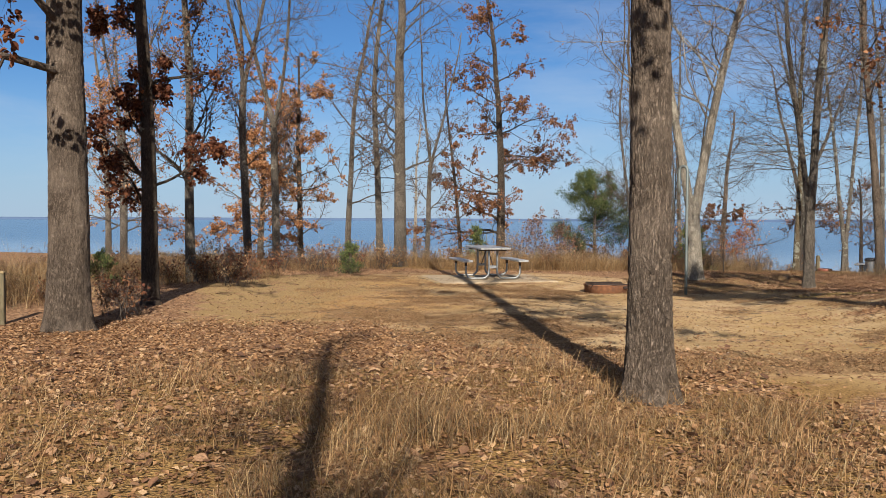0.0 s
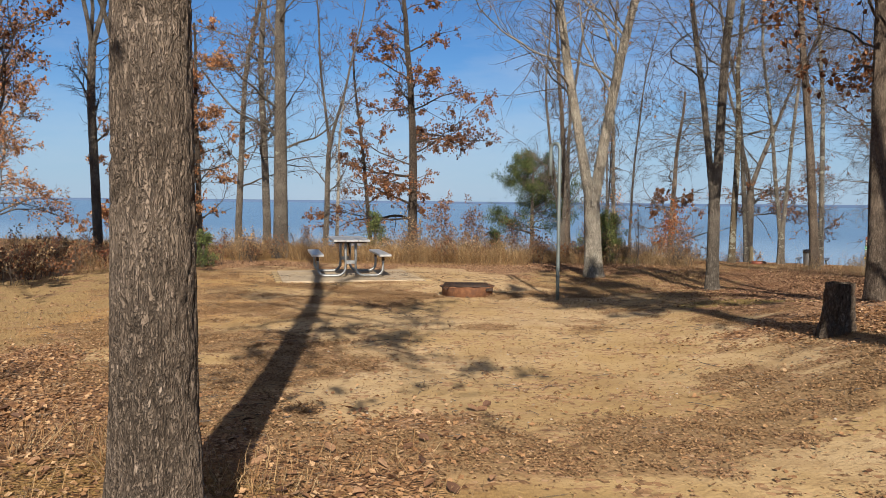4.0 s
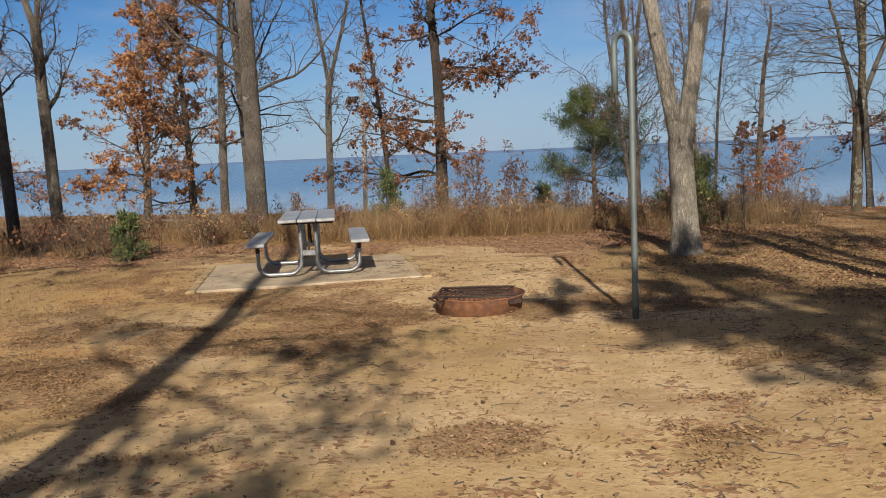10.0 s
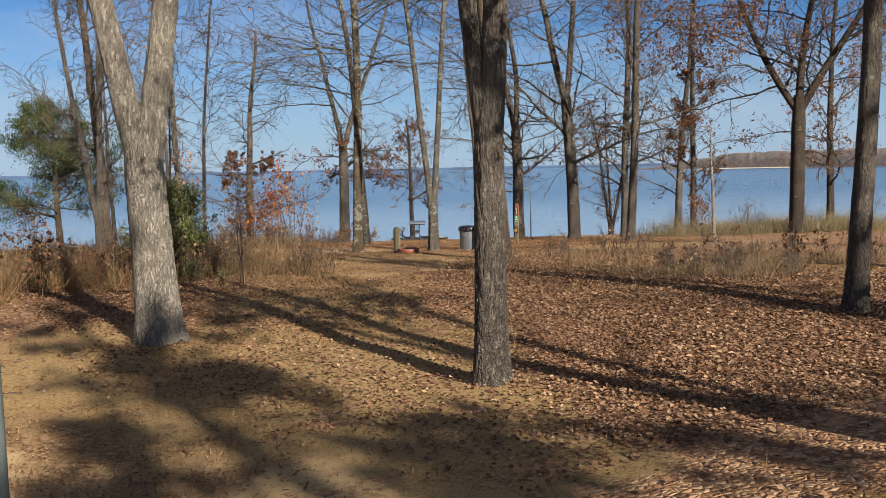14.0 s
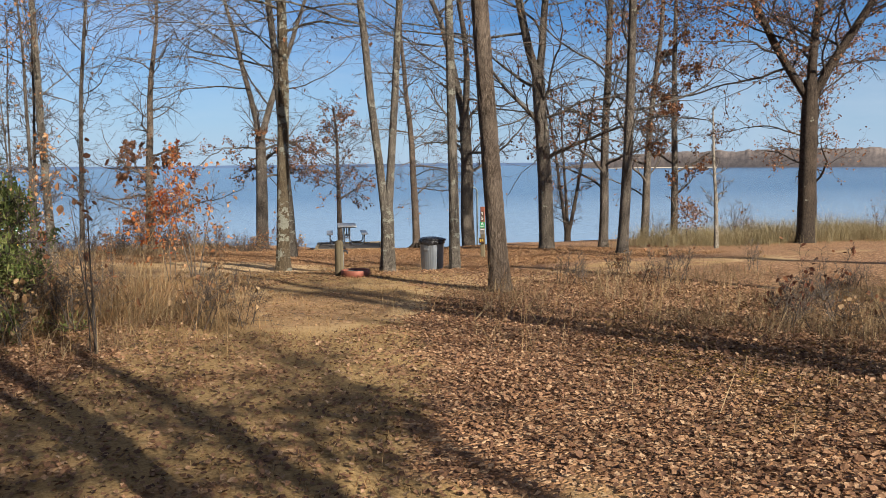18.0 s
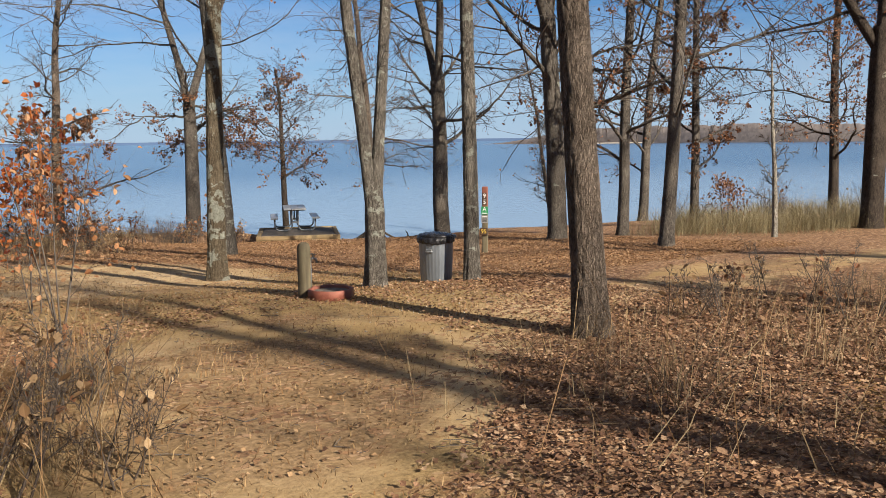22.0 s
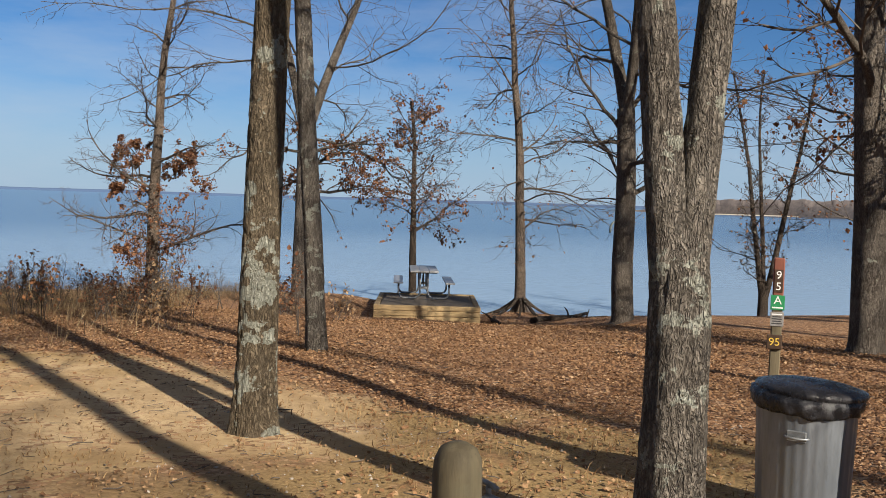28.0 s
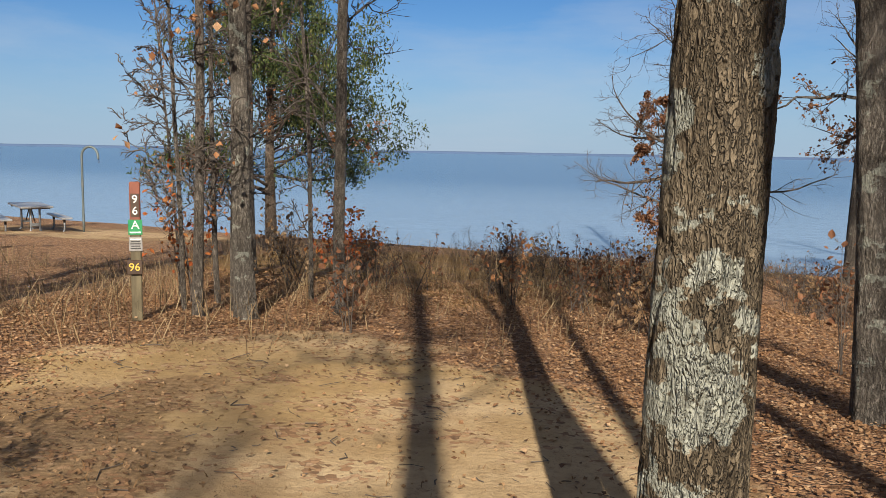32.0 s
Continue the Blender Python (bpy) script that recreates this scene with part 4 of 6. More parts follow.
OAK = "leafless grey-barked oak with fine bare twigs"
tree("oak_tree", 1.53, 6.16, 0.325, 15, 4.6, "tall", M_BARK_RED, "stout oak trunk with furrowed grey bark beside the clearing", 11, near=2, leaf=M_LEAF_DARK, leaves=2000, leaf_size=0.090, leaf_high=5.6, flare=0.75,
     limbs=(((0, 0, 4.5), (0.3, -1.2, 4.85), (0.67, -2.8, 5.0), (1.2, -3.9, 5.0), (1.65, -4.6, 4.9)), ((0, 0, 4.55), (-0.4, -1.7, 5.0), (-0.2, -2.9, 5.1), (-0.6, -3.6, 5.0)), ((0, 0, 4.7), (0.9, -1.2, 5.0), (1.57, -2.15, 5.0))))
tree("oak_tree", -4.86, 10.82, 0.52, 16, 3.3, "spread", M_BARK_RED, "large oak with dark russet leaves still hanging", 12, lean=(0.02, 0), near=True, leaf=M_LEAF_DARK, leaves=6250, leaf_low=1.8, leaf_size=0.090, twig=M_TWIG_DARK)
tree("oak_tree", -4.9, 14.0, 0.29, 12, 2.2, "young", M_BARK_DARK, "dark young oak hung with russet leaves", 13, leaf=M_LEAF_DARK, leaves=5750, leaf_low=1.3, leaf_size=0.090, twig=M_TWIG_DARK)
tree("oak_tree", -5.9, 19.6, 0.24, 13, 3.0, "slim", M_BARK, OAK, 14, lean=(-0.01, 0), leaf=M_LEAF_BROWN, leaves=1500, leaf_low=0.8)
tree("oak_tree", -5.82, 25.0, 0.25, 15, 4.2, "slim", M_BARK, OAK, 15, lean=(-0.005, 0))
tree("oak_tree", -5.0, 25.2, 0.25, 15, 4.2, "slim", M_BARK, OAK, 16, lean=(-0.01, 0))
tree("oak_tree", -1.36, 26.6, 0.42, 16, 4.0, "tall", M_BARK, "tall oak with warm brown bark and bare crown", 17, lean=(0.0, 0))
tree("oak_tree", -2.2, 29.2, 0.26, 15, 4.5, "slim", M_BARK, OAK, 18)
tree("oak_tree", -0.6, 31.0, 0.20, 12, 3.0, "slim", M_BARK, OAK, 181)
tree("oak_tree", 2.28, 33.2, 0.37, 13, 1.6, "layered", M_BARK_DARK, "oak with tiers of rust-brown leaves behind the picnic table", 19, leaf=M_LEAF_BROWN, leaves=9500, leaf_low=0.9, leaf_size=0.097, twig=M_TWIG_DARK)
tree("oak_tree", -8.2, 37.5, 0.30, 11, 1.4, "layered", M_BARK, "oak full of orange-brown autumn leaves", 20, leaf=M_LEAF_ORANGE, leaves=11875, leaf_low=1.0, leaf_size=0.105)
tree("oak_tree", -6.2, 36.5, 0.28, 11, 1.6, "layered", M_BARK_DARK, "oak full of orange-brown autumn leaves", 21, leaf=M_LEAF_ORANGE, leaves=8750, leaf_low=1.0, leaf_size=0.097)
tree("oak_tree", -3.6, 31.5, 0.24, 14, 3.5, "slim", M_BARK, OAK, 22, leaf=M_LEAF_BROWN, leaves=625)
tree("oak_tree", 0.75, 34.0, 0.17, 10, 2.0, "young", M_BARK_DARK, "thin dark leafless tree by the water", 23, lean=(-0.09, 0))
tree("sapling", -1.5, 44.0, 0.20, 9, 2.5, "young", M_BARK_PALE, "pale thin leafless tree by the water", 24)
tree("oak_tree", -13, 34, 0.26, 11, 1.5, "layered", M_BARK, "oak full of orange-brown autumn leaves", 25, leaf=M_LEAF_ORANGE, leaves=4000, leaf_size=0.105)
tree("oak_tree", -10.5, 27.5, 0.25, 13, 3.0, "slim", M_BARK, OAK, 26, leaf=M_LEAF_ORANGE, leaves=1125)
tree("oak_tree", -16, 40, 0.3, 13, 2.0, "tall", M_BARK, OAK, 27, leaf=M_LEAF_ORANGE, leaves=1875)
tree("pale_tree", 6.33, 20.94, 0.36, 15, 4.2, "tall", M_BARK_PALE, "pale-barked tree forking into two stems", 28, lean=(-0.045, 0.01), stems=((1.95, -0.16, 0.03, 0.62), (1.95, 0.17, -0.04, 0.66)), near=True, flare=0.5)
tree("oak_tree", 7.83, 17.87, 0.215, 14, 4.0, "tall", M_BARK, "grey oak with a hollow fork above head height", 29, stems=((2.0, -0.1, 0.08, 0.55), (2.0, 0.03, -0.03, 0.8)), near=2, flare=0.45)
tree("oak_tree", 12.32, 18.1, 0.21, 10.5, 4.2, "tall", M_BARK, OAK, 30, lean=(0.02, 0), near=True)
tree("oak_tree", 8.0, 34.8, 0.22, 14, 3.5, "slim", M_BARK, OAK, 31, stems=((1.2, -0.12, 0, 0.62), (1.2, 0.05, 0, 0.75)))
tree("oak_tree", 8.35, 35.6, 0.24, 14, 3.5, "slim", M_BARK_RED, OAK, 32, lean=(-0.04, 0))
tree("oak_tree", 17.8, 53.3, 0.40, 13, 2.2, "layered", M_BARK_RED, "shore oak with rust-coloured leaves low on its trunk", 35, leaf=M_LEAF_BROWN, leaves=3800, leaf_low=0.4, leaf_high=4.8, leaf_reach=1.25, leaf_size=0.095)
tree("oak_tree", 20.4, 47.9, 0.50, 15, 4.2, "spread", M_BARK, "large shore oak with long spreading bare limbs", 36, leaf=M_LEAF_BROWN, leaves=1900, leaf_high=4.6, leaf_size=0.1,
     limbs=(((0, 0, 4.3), (1.2, -0.7, 4.1), (2.4, -1.4, 3.1), (3.5, -2.0, 1.9)), ((0, 0, 3.9), (-1.3, 0.4, 3.9), (-2.4, 1.0, 3.1))))
tree("oak_tree", 13.45, 31.83, 0.235, 14, 4.4, "spread", M_BARK_LICHEN, "oak trunk patched with grey-green lichen", 37, near=2, flare=0.4)
tree("oak_tree", 15.2, 34.9, 0.20, 14, 3.9, "spread", M_BARK_MIX, "slender oak with lichened bark", 38, lean=(-0.055, 0.02), near=True, flare=0.3)
tree("oak_tree", 24.65, 49.2, 0.27, 8.0, 4.2, "spread", M_BARK_DARK, "low dark oak with drooping limbs beside the picnic table", 39, leaf=M_LEAF_BROWN, leaves=700, leaf_size=0.105, twig=M_TWIG_DARK)
tree("oak_tree", 27.2, 47.1, 0.34, 14, 4.0, "layered", M_BARK_RED, "shore tree standing on bared spreading roots", 40, flare=1.3, leaf=M_LEAF_BROWN, leaves=312)
tree("oak_tree", 24.08, 39.56, 0.46, 15, 3.2, "spread", M_BARK, "large leaning shore oak with bare limbs", 41, lean=(-0.08, 0.03))
tree("oak_tree", 13.94, 28.99, 0.22, 14, 4.2, "spread", M_BARK_MIX, "grey oak forking low into two stems", 42, stems=((1.2, -0.1, 0.07, 0.62), (1.2, 0.045, -0.03, 0.6)), near=True, flare=0.45)
tree("oak_tree", 15.05, 28.64, 0.175, 13, 4.4, "tall", M_BARK_MIX, "thin grey oak beside the trash can", 43, lean=(0.015, -0.01), near=True, flare=0.35)
tree("oak_tree", 13.4, 25.56, 0.25, 15, 4.6, "tall", M_BARK_RED, "oak trunk with deeply furrowed brown bark", 44, lean=(-0.04, 0.05), near=True, flare=0.45)
tree("oak_tree", 20.75, 32.35, 0.38, 15, 3.4, "spread", M_BARK, "large oak near the numbered post", 45, lean=(-0.01, 0.02), leaf=M_LEAF_BROWN, leaves=312, flare=0.6)
tree("shore_tree", 29.3, 40.1, 0.26, 8, 1.2, "young", M_BARK_DARK, "crooked low leafless tree by the water", 46, stems=((0.9, -0.14, 0.12, 0.55), (0.9, 0.16, -0.1, 0.6), (0.9, 0.03, 0.1, 0.5)), leaf=M_LEAF_BROWN, leaves=200)
tree("oak_tree", 20.45, 29.7, 0.24, 14, 3.5, "tall", M_BARK, OAK, 47, lean=(0.03, -0.04))
tree("oak_tree", 22.6, 32.2, 0.24, 13, 2.2, "tall", M_BARK, "oak with scattered brown leaves", 48, leaf=M_LEAF_BROWN, leaves=1500, leaf_low=1.0)
tree("oak_tree", 26.5, 33.0, 0.22, 12, 1.4, "young", M_BARK, "young oak with low orange-brown leaves", 49, leaf=M_LEAF_BROWN, leaves=1875, leaf_low=0.4, leaf_high=6)
tree("sapling", 23.05, 29.15, 0.11, 4.0, 1.2, "young", M_BARK_PALE, "broken-topped thin dead sapling", 54, lean=(-0.02, 0.04), top=2)
tree("oak_tree", 25.92, 28.63, 0.42, 14, 3.6, "tall", M_BARK_DARK, "dark oak forking into spreading stems hung with brown leaves", 51, stems=((4.0, -0.35, 0.5, 0.5), (4.0, 0.35, -0.4, 0.55), (4.0, 0.0, 0.0, 0.55)), leaf=M_LEAF_BROWN, leaves=4000, leaf_low=2.0, leaf_size=0.097, twig=M_TWIG_DARK)
tree("oak_tree", 30.0, 37.0, 0.30, 13, 2.4, "tall", M_BARK, "oak with scattered brown leaves", 52, leaf=M_LEAF_BROWN, leaves=1125)
tree("oak_tree", 34.0, 33.0, 0.30, 13, 2.4, "tall", M_BARK_DARK, "oak with scattered brown leaves", 53, leaf=M_LEAF_BROWN, leaves=2000)
tree("oak_tree", 10.66, 37.5, 0.185, 13, 3.6, "tall", M_BARK_MIX, "grey oak standing by the numbered post", 55, lean=(-0.012, 0), near=True, flare=0.4)
tree("oak_tree", 10.23, 37.42, 0.10, 9, 1.6, "young", M_BARK, "thin grey tree among bushes", 56, leaf=M_LEAF_ORANGE, leaves=150)
for i, (bx, by, bd, bh, bl) in enumerate(((9.98, 37.75, 0.05, 6.0, -0.03), (10.42, 37.9, 0.075, 9.0, 0.02), (10.12, 38.3, 0.06, 7.0, -0.05), (10.95, 38.9, 0.055, 6.5, 0.03), (9.7, 38.4, 0.035, 4.5, -0.1))):
    tree("sapling", bx, by, bd, bh, 1.2, "young", M_BARK, "thin grey stem among bushes by the numbered post", 120 + i, lean=(bl, 0.01), leaf=M_LEAF_ORANGE, leaves=60, leaf_size=0.045, leaf_low=0.3)
tree("oak_tree", 9.5, 41.5, 0.14, 10, 2.0, "young", M_BARK, "thin grey tree among bushes", 57)
tree("oak_tree", 11.42, 38.07, 0.12, 12, 2.6, "slim", M_BARK, "oak with a few red leaves on low shoots", 58, leaf=M_LEAF_ORANGE, leaves=90, leaf_size=0.06, leaf_low=0.4, leaf_high=2.0)
tree("oak_tree", 8.58, 13.84, 0.24, 9.5, 3.0, "spread", M_BARK_RED, "dark oak beside a stump with clumps of russet leaves", 59, lean=(0.035, 0), near=True, leaf=M_LEAF_BROWN, leaves=900, leaf_low=2.2, leaf_high=4.8, leaf_size=0.085, twig=M_TWIG_DARK)
# trees behind the walker, known by the shadows that they throw over the clearing
for i, (bx, by, bd) in enumerate(((-0.3, -3.5, 0.3), (9.25, 7.6, 0.34), (12.6, 10.4, 0.36), (-6.5, 2.0, 0.36), (16.5, 15.5, 0.36), (-10.0, 9.0, 0.3), (20.5, 19.5, 0.36), (13.5, 4.0, 0.35))):
    tree("oak_tree", bx, by, bd, 9 if i == 0 else 15, 3.5, "tall", M_BARK, OAK, 70 + i, group="trees round the clearing", leaf=M_LEAF_BROWN, leaves=(0, 300, 200, 800, 0, 800, 0, 600)[i], leaf_size=0.097, top=2 if i > 0 else 3)
tree("oak_tree", 6.8, 5.0, 0.34, 12.3, 7.0, "tall", M_BARK, "oak with a dense clump of russet leaves", 83, group="trees round the clearing", leaf=M_LEAF_DARK, leaves=9500, leaf_low=4.6, leaf_high=9.5, leaf_size=0.11)


def cedar(x, y, height, width, seed, label, trunk_bare=0.8, needles=9000, green=None):
    """An evergreen with a short trunk and tufted, uneven sprays."""
    rng, rs = random.Random(seed), np.random.RandomState(seed)
    t = thing("cedar_tree", x, y, gz(x, y) - 0.05, 0, label, "tree", "evergreens")
    out = []
    style = dict(count=(34, 9, 5, 2), angle=(74, 104), reach=width, lift=0.02)
    grow(rng, out, (0, 0, 0), (rng.uniform(-0.04, 0.04), 0, 1), height, 0.05 + height * 0.017, 0, 3, style, trunk_bare / height)
    part("trunk", tubes_mesh("trunk", [b for b in out if b[2] == 0], {0: 12}), M_BARK_RED, t)
    tagged(part("crown", tubes_mesh("crown", [b for b in out if b[2] > 0], {1: 5, 2: 3, 3: 3}), M_TWIG_DARK, t), kind="stuff")
    ends = np.array([p for pts, _, lvl in out if lvl >= 2 for p in pts[1:]])
    pick = ends[rs.randint(0, len(ends), needles)] + rs.normal(0, 0.035 * height ** 0.7, (needles, 3))
    v, q = leaf_cards(pick, 0.085 if height > 2 else 0.06, rs, -0.6, slim=0.36, simple=True)
    tagged(part("foliage", mesh_of("foliage", v, q), green or M_LEAF_GREEN, t), kind="stuff")
    return t


cedar(8.45, 46.3, 4.7, 3.4, 91, "bushy green cedar at the water's edge", 1.15, 42000)
cedar(-7.6, 18.6, 0.65, 0.45, 96, "low green bush beside dry brush", 0.06, 2600)
cedar(7.62, 26.0, 1.3, 0.95, 92, "small fresh green cedar bush in dry grass", 0.1, 5200, M_LEAF_FRESH)
cedar(-2.5, 22.6, 0.75, 0.4, 93, "small dark green cedar seedling", 0.08, 2500)
cedar(1.2, 29.0, 1.3, 0.5, 94, "small green cedar bush in dry grass", 0.1, 3500)
cedar(5.0, 30.5, 0.9, 0.4, 95, "small green cedar bush in dry grass", 0.1, 2800)


# ---- camp furniture ----
def picnic_table(x, y, turn, z=None, lift=0.0):
    """Three-plank top and two one-plank benches on bent steel tube."""
    t = thing("picnic_table", x, y, (gz(x, y) if z is None else z) + lift, turn, "picnic table with grey planks on bent galvanised tube legs", "picnic table", "picnic tables")
    for k in (-1, 0, 1):
        part("top_plank", rbox(0.232, 1.83, 0.045, 0.008), M_ALU, t, m=pose(k * 0.24, 0, 0.735, 0, 0.4 * k, 0))
    for k in (-1, 1):
        part("bench_plank", rbox(0.24, 1.83, 0.045, 0.008), M_ALU, t, m=pose(k * 0.66, 0, 0.445))
    for yy in (-0.62, 0.62):
        for k in (-1, 1):
            pts = [(k * 0.1, yy, 0.7)] + [(k * 0.1, yy, 0.7 - 0.5 * i / 4) for i in range(1, 5)]
            pts += [(k * (0.1 + 0.16 * (1 - math.cos(a))), yy, 0.2 - 0.165 * math.sin(a)) for a in np.linspace(0.2, math.pi / 2, 7)]
            pts += [(k * 0.5, yy, 0.035)]
            pts += [(k * (0.5 + 0.15 * math.sin(a)), yy, 0.185 - 0.15 * math.cos(a)) for a in np.linspace(0.2, math.pi / 2, 7)]
            pts += [(k * 0.65, yy, 0.3), (k * 0.65, yy, 0.425)]
            part("leg_tube", tube(pts, 0.026, 12), M_STEEL, t)
            part("bench_bracket", rbox(0.05, 0.06, 0.1, 0.005), M_BLACK_IRON, t, m=pose(k * 0.65, yy, 0.375))
        part("top_bearer", rbox(0.66, 0.05, 0.04, 0.005), M_BLACK_IRON, t, m=pose(0, yy, 0.692))
        part("tie_plate", rbox(0.2, 0.02, 0.07, 0.004), M_STEEL, t, m=pose(0, yy, 0.3))
    part("brace", tube([(0, -0.62, 0.31), (0, -0.1, 0.68)], 0.014, 8), M_BLACK_IRON, t)
    part("brace", tube([(0, 0.62, 0.31), (0, 0.1, 0.68)], 0.014, 8), M_BLACK_IRON, t)
    return t


def table_pad(x, y, turn, sx, sy, z, rise, label, edge, more=0):
    """A levelled pad held by timbers or a concrete kerb."""
    t = thing("table_pad", x, y, z, turn, label, "pad", "table pads")
    part("surface", rbox(sx, sy, 0.06 + rise, 0.012, pose(0, 0, rise / 2 - 0.02)), M_GRAVEL if edge else M_CONCRETE, t)
    if edge:
        n = max(int(round((rise + 0.04) / 0.13)), 1) + more
        for c in range(n):
            zz = rise + 0.03 - 0.13 * c - 0.055
            for sgn in (-1, 1):
                part("timber", rbox(sx + 0.28, 0.13, 0.125, 0.015), M_TIMBER, t, m=pose(0, sgn * (sy / 2 + 0.07), zz))
                part("timber", rbox(0.13, sy, 0.125, 0.015), M_TIMBER, t, m=pose(sgn * (sx / 2 + 0.07), 0, zz))
    else:
        for sgn in (-1, 1):
            part("kerb", rbox(0.12, sy, 0.09, 0.015), M_TIMBER, t, m=pose(sgn * (sx / 2 + 0.066), 0, rise - 0.038))
    return t


Z1 = gz(1.07, 20.1)
table_pad(1.07, 20.15, 12, 2.75, 2.5, Z1, -0.002, "sandy concrete pad under the picnic table", False)
picnic_table(1.07, 20.2, 10, Z1 + 0.012)
table_pad(22.78, 45.25, -31, 2.3, 2.5, -1.95, 0.3, "timber-edged gravel pad above the lake", True, 3)
picnic_table(23.04, 45.9, -29, -1.625)
Z3 = -1.5
table_pad(1.4, 49.8, 10, 3.0, 2.8, Z3, 0.12, "low pad under a far picnic table", True)
picnic_table(1.4, 49.8, 40, Z3 + 0.155)
picnic_table(-7.05, 38.63, 70, lift=0.01)


def fire_ring(x, y, turn):
    t = thing("fire_ring", x, y, gz(x, y) - 0.02, turn, "rusty steel campfire ring with a tilted cooking grate", "fire ring")
    part("ring", lathe([(0.42, 0.0), (0.435, 0.0), (0.435, 0.135), (0.465, 0.17), (0.47, 0.18), (0.455, 0.18), (0.425, 0.14), (0.42, 0.0)], 56), M_RUST, t)
    part("ash_bed", lathe([(0.0, 0.06), (0.2, 0.055), (0.419, 0.03)], 32), M_BLACK_IRON, t, "grey-black ash and soil")
    g = part("grate", tube([(-0.44, -0.22, 0.190), (0.34, -0.32, 0.185), (0.36, 0.18, 0.200), (-0.36, 0.26, 0.205), (-0.44, -0.22, 0.190)], 0.011, 8), M_BLACK_IRON, t)
    for i in range(11):
        k = -0.27 + 0.054 * i
        for sgn in (-1, 1):
            part("grate_bar", tube([(k - sgn * 0.12, -0.26, 0.187), (k, -0.01, 0.195), (k + sgn * 0.12, 0.2, 0.203)], 0.0055, 6), M_BLACK_IRON, g)
    for yy in (-0.05, 0.08):
        part("cross_bar", tube([(-0.4, yy, 0.191), (0.35, yy - 0.03, 0.189)], 0.007, 6), M_BLACK_IRON, g)
    part("handle", tube([(-0.42, -0.2, 0.190), (-0.5, -0.3, 0.2), (-0.4, -0.38, 0.155), (-0.32, -0.24, 0.190)], 0.012, 8), M_BLACK_IRON, t)
    part("hinge", rbox(0.14, 0.04, 0.05, 0.006), M_BLACK_IRON, t, m=pose(0.33, -0.33, 0.135, 0, 0, 30))


fire_ring(3.37, 17.27, 4)


def lantern_pole(x, y, height, turn, label, bend=0.085, drop=0.42, foot=None):
    t = thing("lantern_pole", x, y, (gz(x, y) if foot is None else foot) - 0.03, turn, label, "lantern pole", "lantern poles")
    top = height - bend * 1.15
    pts = [(0, 0, z) for z in np.linspace(0, top, 8)]
    pts += [(-bend * (1 - math.cos(a)), 0, top + bend * 1.15 * math.sin(a)) for a in np.linspace(0.25, math.pi, 10)]
    pts += [(-2 * bend, 0, top - drop * 0.4), (-2 * bend, 0, top - drop)]
    part("pole", tube(pts, 0.029, 14), M_GREEN_POLE, t)
    part("hook", tube([(-2 * bend, 0, top - drop + 0.02)] + [(-2 * bend - 0.015 - 0.02 * math.sin(a), 0, top - drop - 0.05 - 0.035 * math.cos(a)) for a in np.linspace(-2.6, 1.6, 9)], 0.006, 8), M_BLACK_IRON, t)


lantern_pole(4.79, 16.45, 2.57, -42, "tall grey-green steel lantern pole with a crook top")
lantern_pole(2.6, 50.1, 2.15, 180, "grey steel lantern pole at the far site", 0.21, 0.06)
lantern_pole(26.78, 42.43, 2.5, -21, "grey steel lantern pole near the lake", 0.17, 0.1)


def trash_can(x, y, turn):
    t = thing("trash_can", x, y, gz(x, y) + 0.005, turn, "galvanised ribbed trash can with a black bag under its lid", "trash can")
    t.scale = (0.85, 0.85, 0.93)
    part("body", lathe([(0.0, 0.0), (0.2, 0.0), (0.212, 0.012), (0.212, 0.03), (0.222, 0.1), (0.238, 0.5), (0.243, 0.53), (0.25, 0.545), (0.25, 0.56), (0.236, 0.565), (0.23, 0.5)], 120, 0.008, 30), M_CAN, t)
    rs = np.random.RandomState(5)
    a = np.arange(96) / 96 * 2 * math.pi
    rows = []
    for k, (r, z) in enumerate(((0.24, 0.53), (0.252, 0.515), (0.26, 0.53), (0.264, 0.56), (0.262, 0.585), (0.22, 0.602))):
        w = 0.006 * np.sin(a * 17 + k) + 0.008 * (vnoise(np.cos(a) * 6 + 20, np.sin(a) * 6 + k) - 0.5)
        zz = z + (0.02 * (vnoise(np.cos(a) * 4 + 9, np.sin(a) * 4) - 0.6) if k < 3 else 0) + 0.01 * np.sin(a + 1)
        rows.append(np.stack([(r + w) * np.cos(a), (r + w) * np.sin(a), zz], -1))
    v = np.stack(rows).reshape(-1, 3)
    i = np.arange(5)[:, None] * 96
    j = np.arange(96)[None, :]
    part("bag_rim", mesh_of("bag_rim", v, np.stack([i + j, i + (j + 1) % 96, i + 96 + (j + 1) % 96, i + 96 + j], -1).reshape(-1, 4), True), M_BAG, t)
    lid = part("lid", lathe([(0.262, 0.578), (0.268, 0.592), (0.262, 0.604), (0.2, 0.62), (0.1, 0.634), (0.0, 0.64)], 64), M_BAG, t, m=pose(0, 0, 0, 1.5, 2.0, 0))
    for sgn in (-1, 1):
        pts = [(sgn * (0.235 + 0.028 * math.sin(a2)), 0.055 * math.cos(a2), 0.41) for a2 in np.linspace(0, math.pi, 9)]
        part("handle", tube(pts, 0.006, 8), M_STEEL, t)
        part("handle_plate", rbox(0.012, 0.09, 0.05, 0.004), M_STEEL, t, m=pose(sgn * 0.236, 0, 0.415))


trash_can(14.97, 29.18, 25)


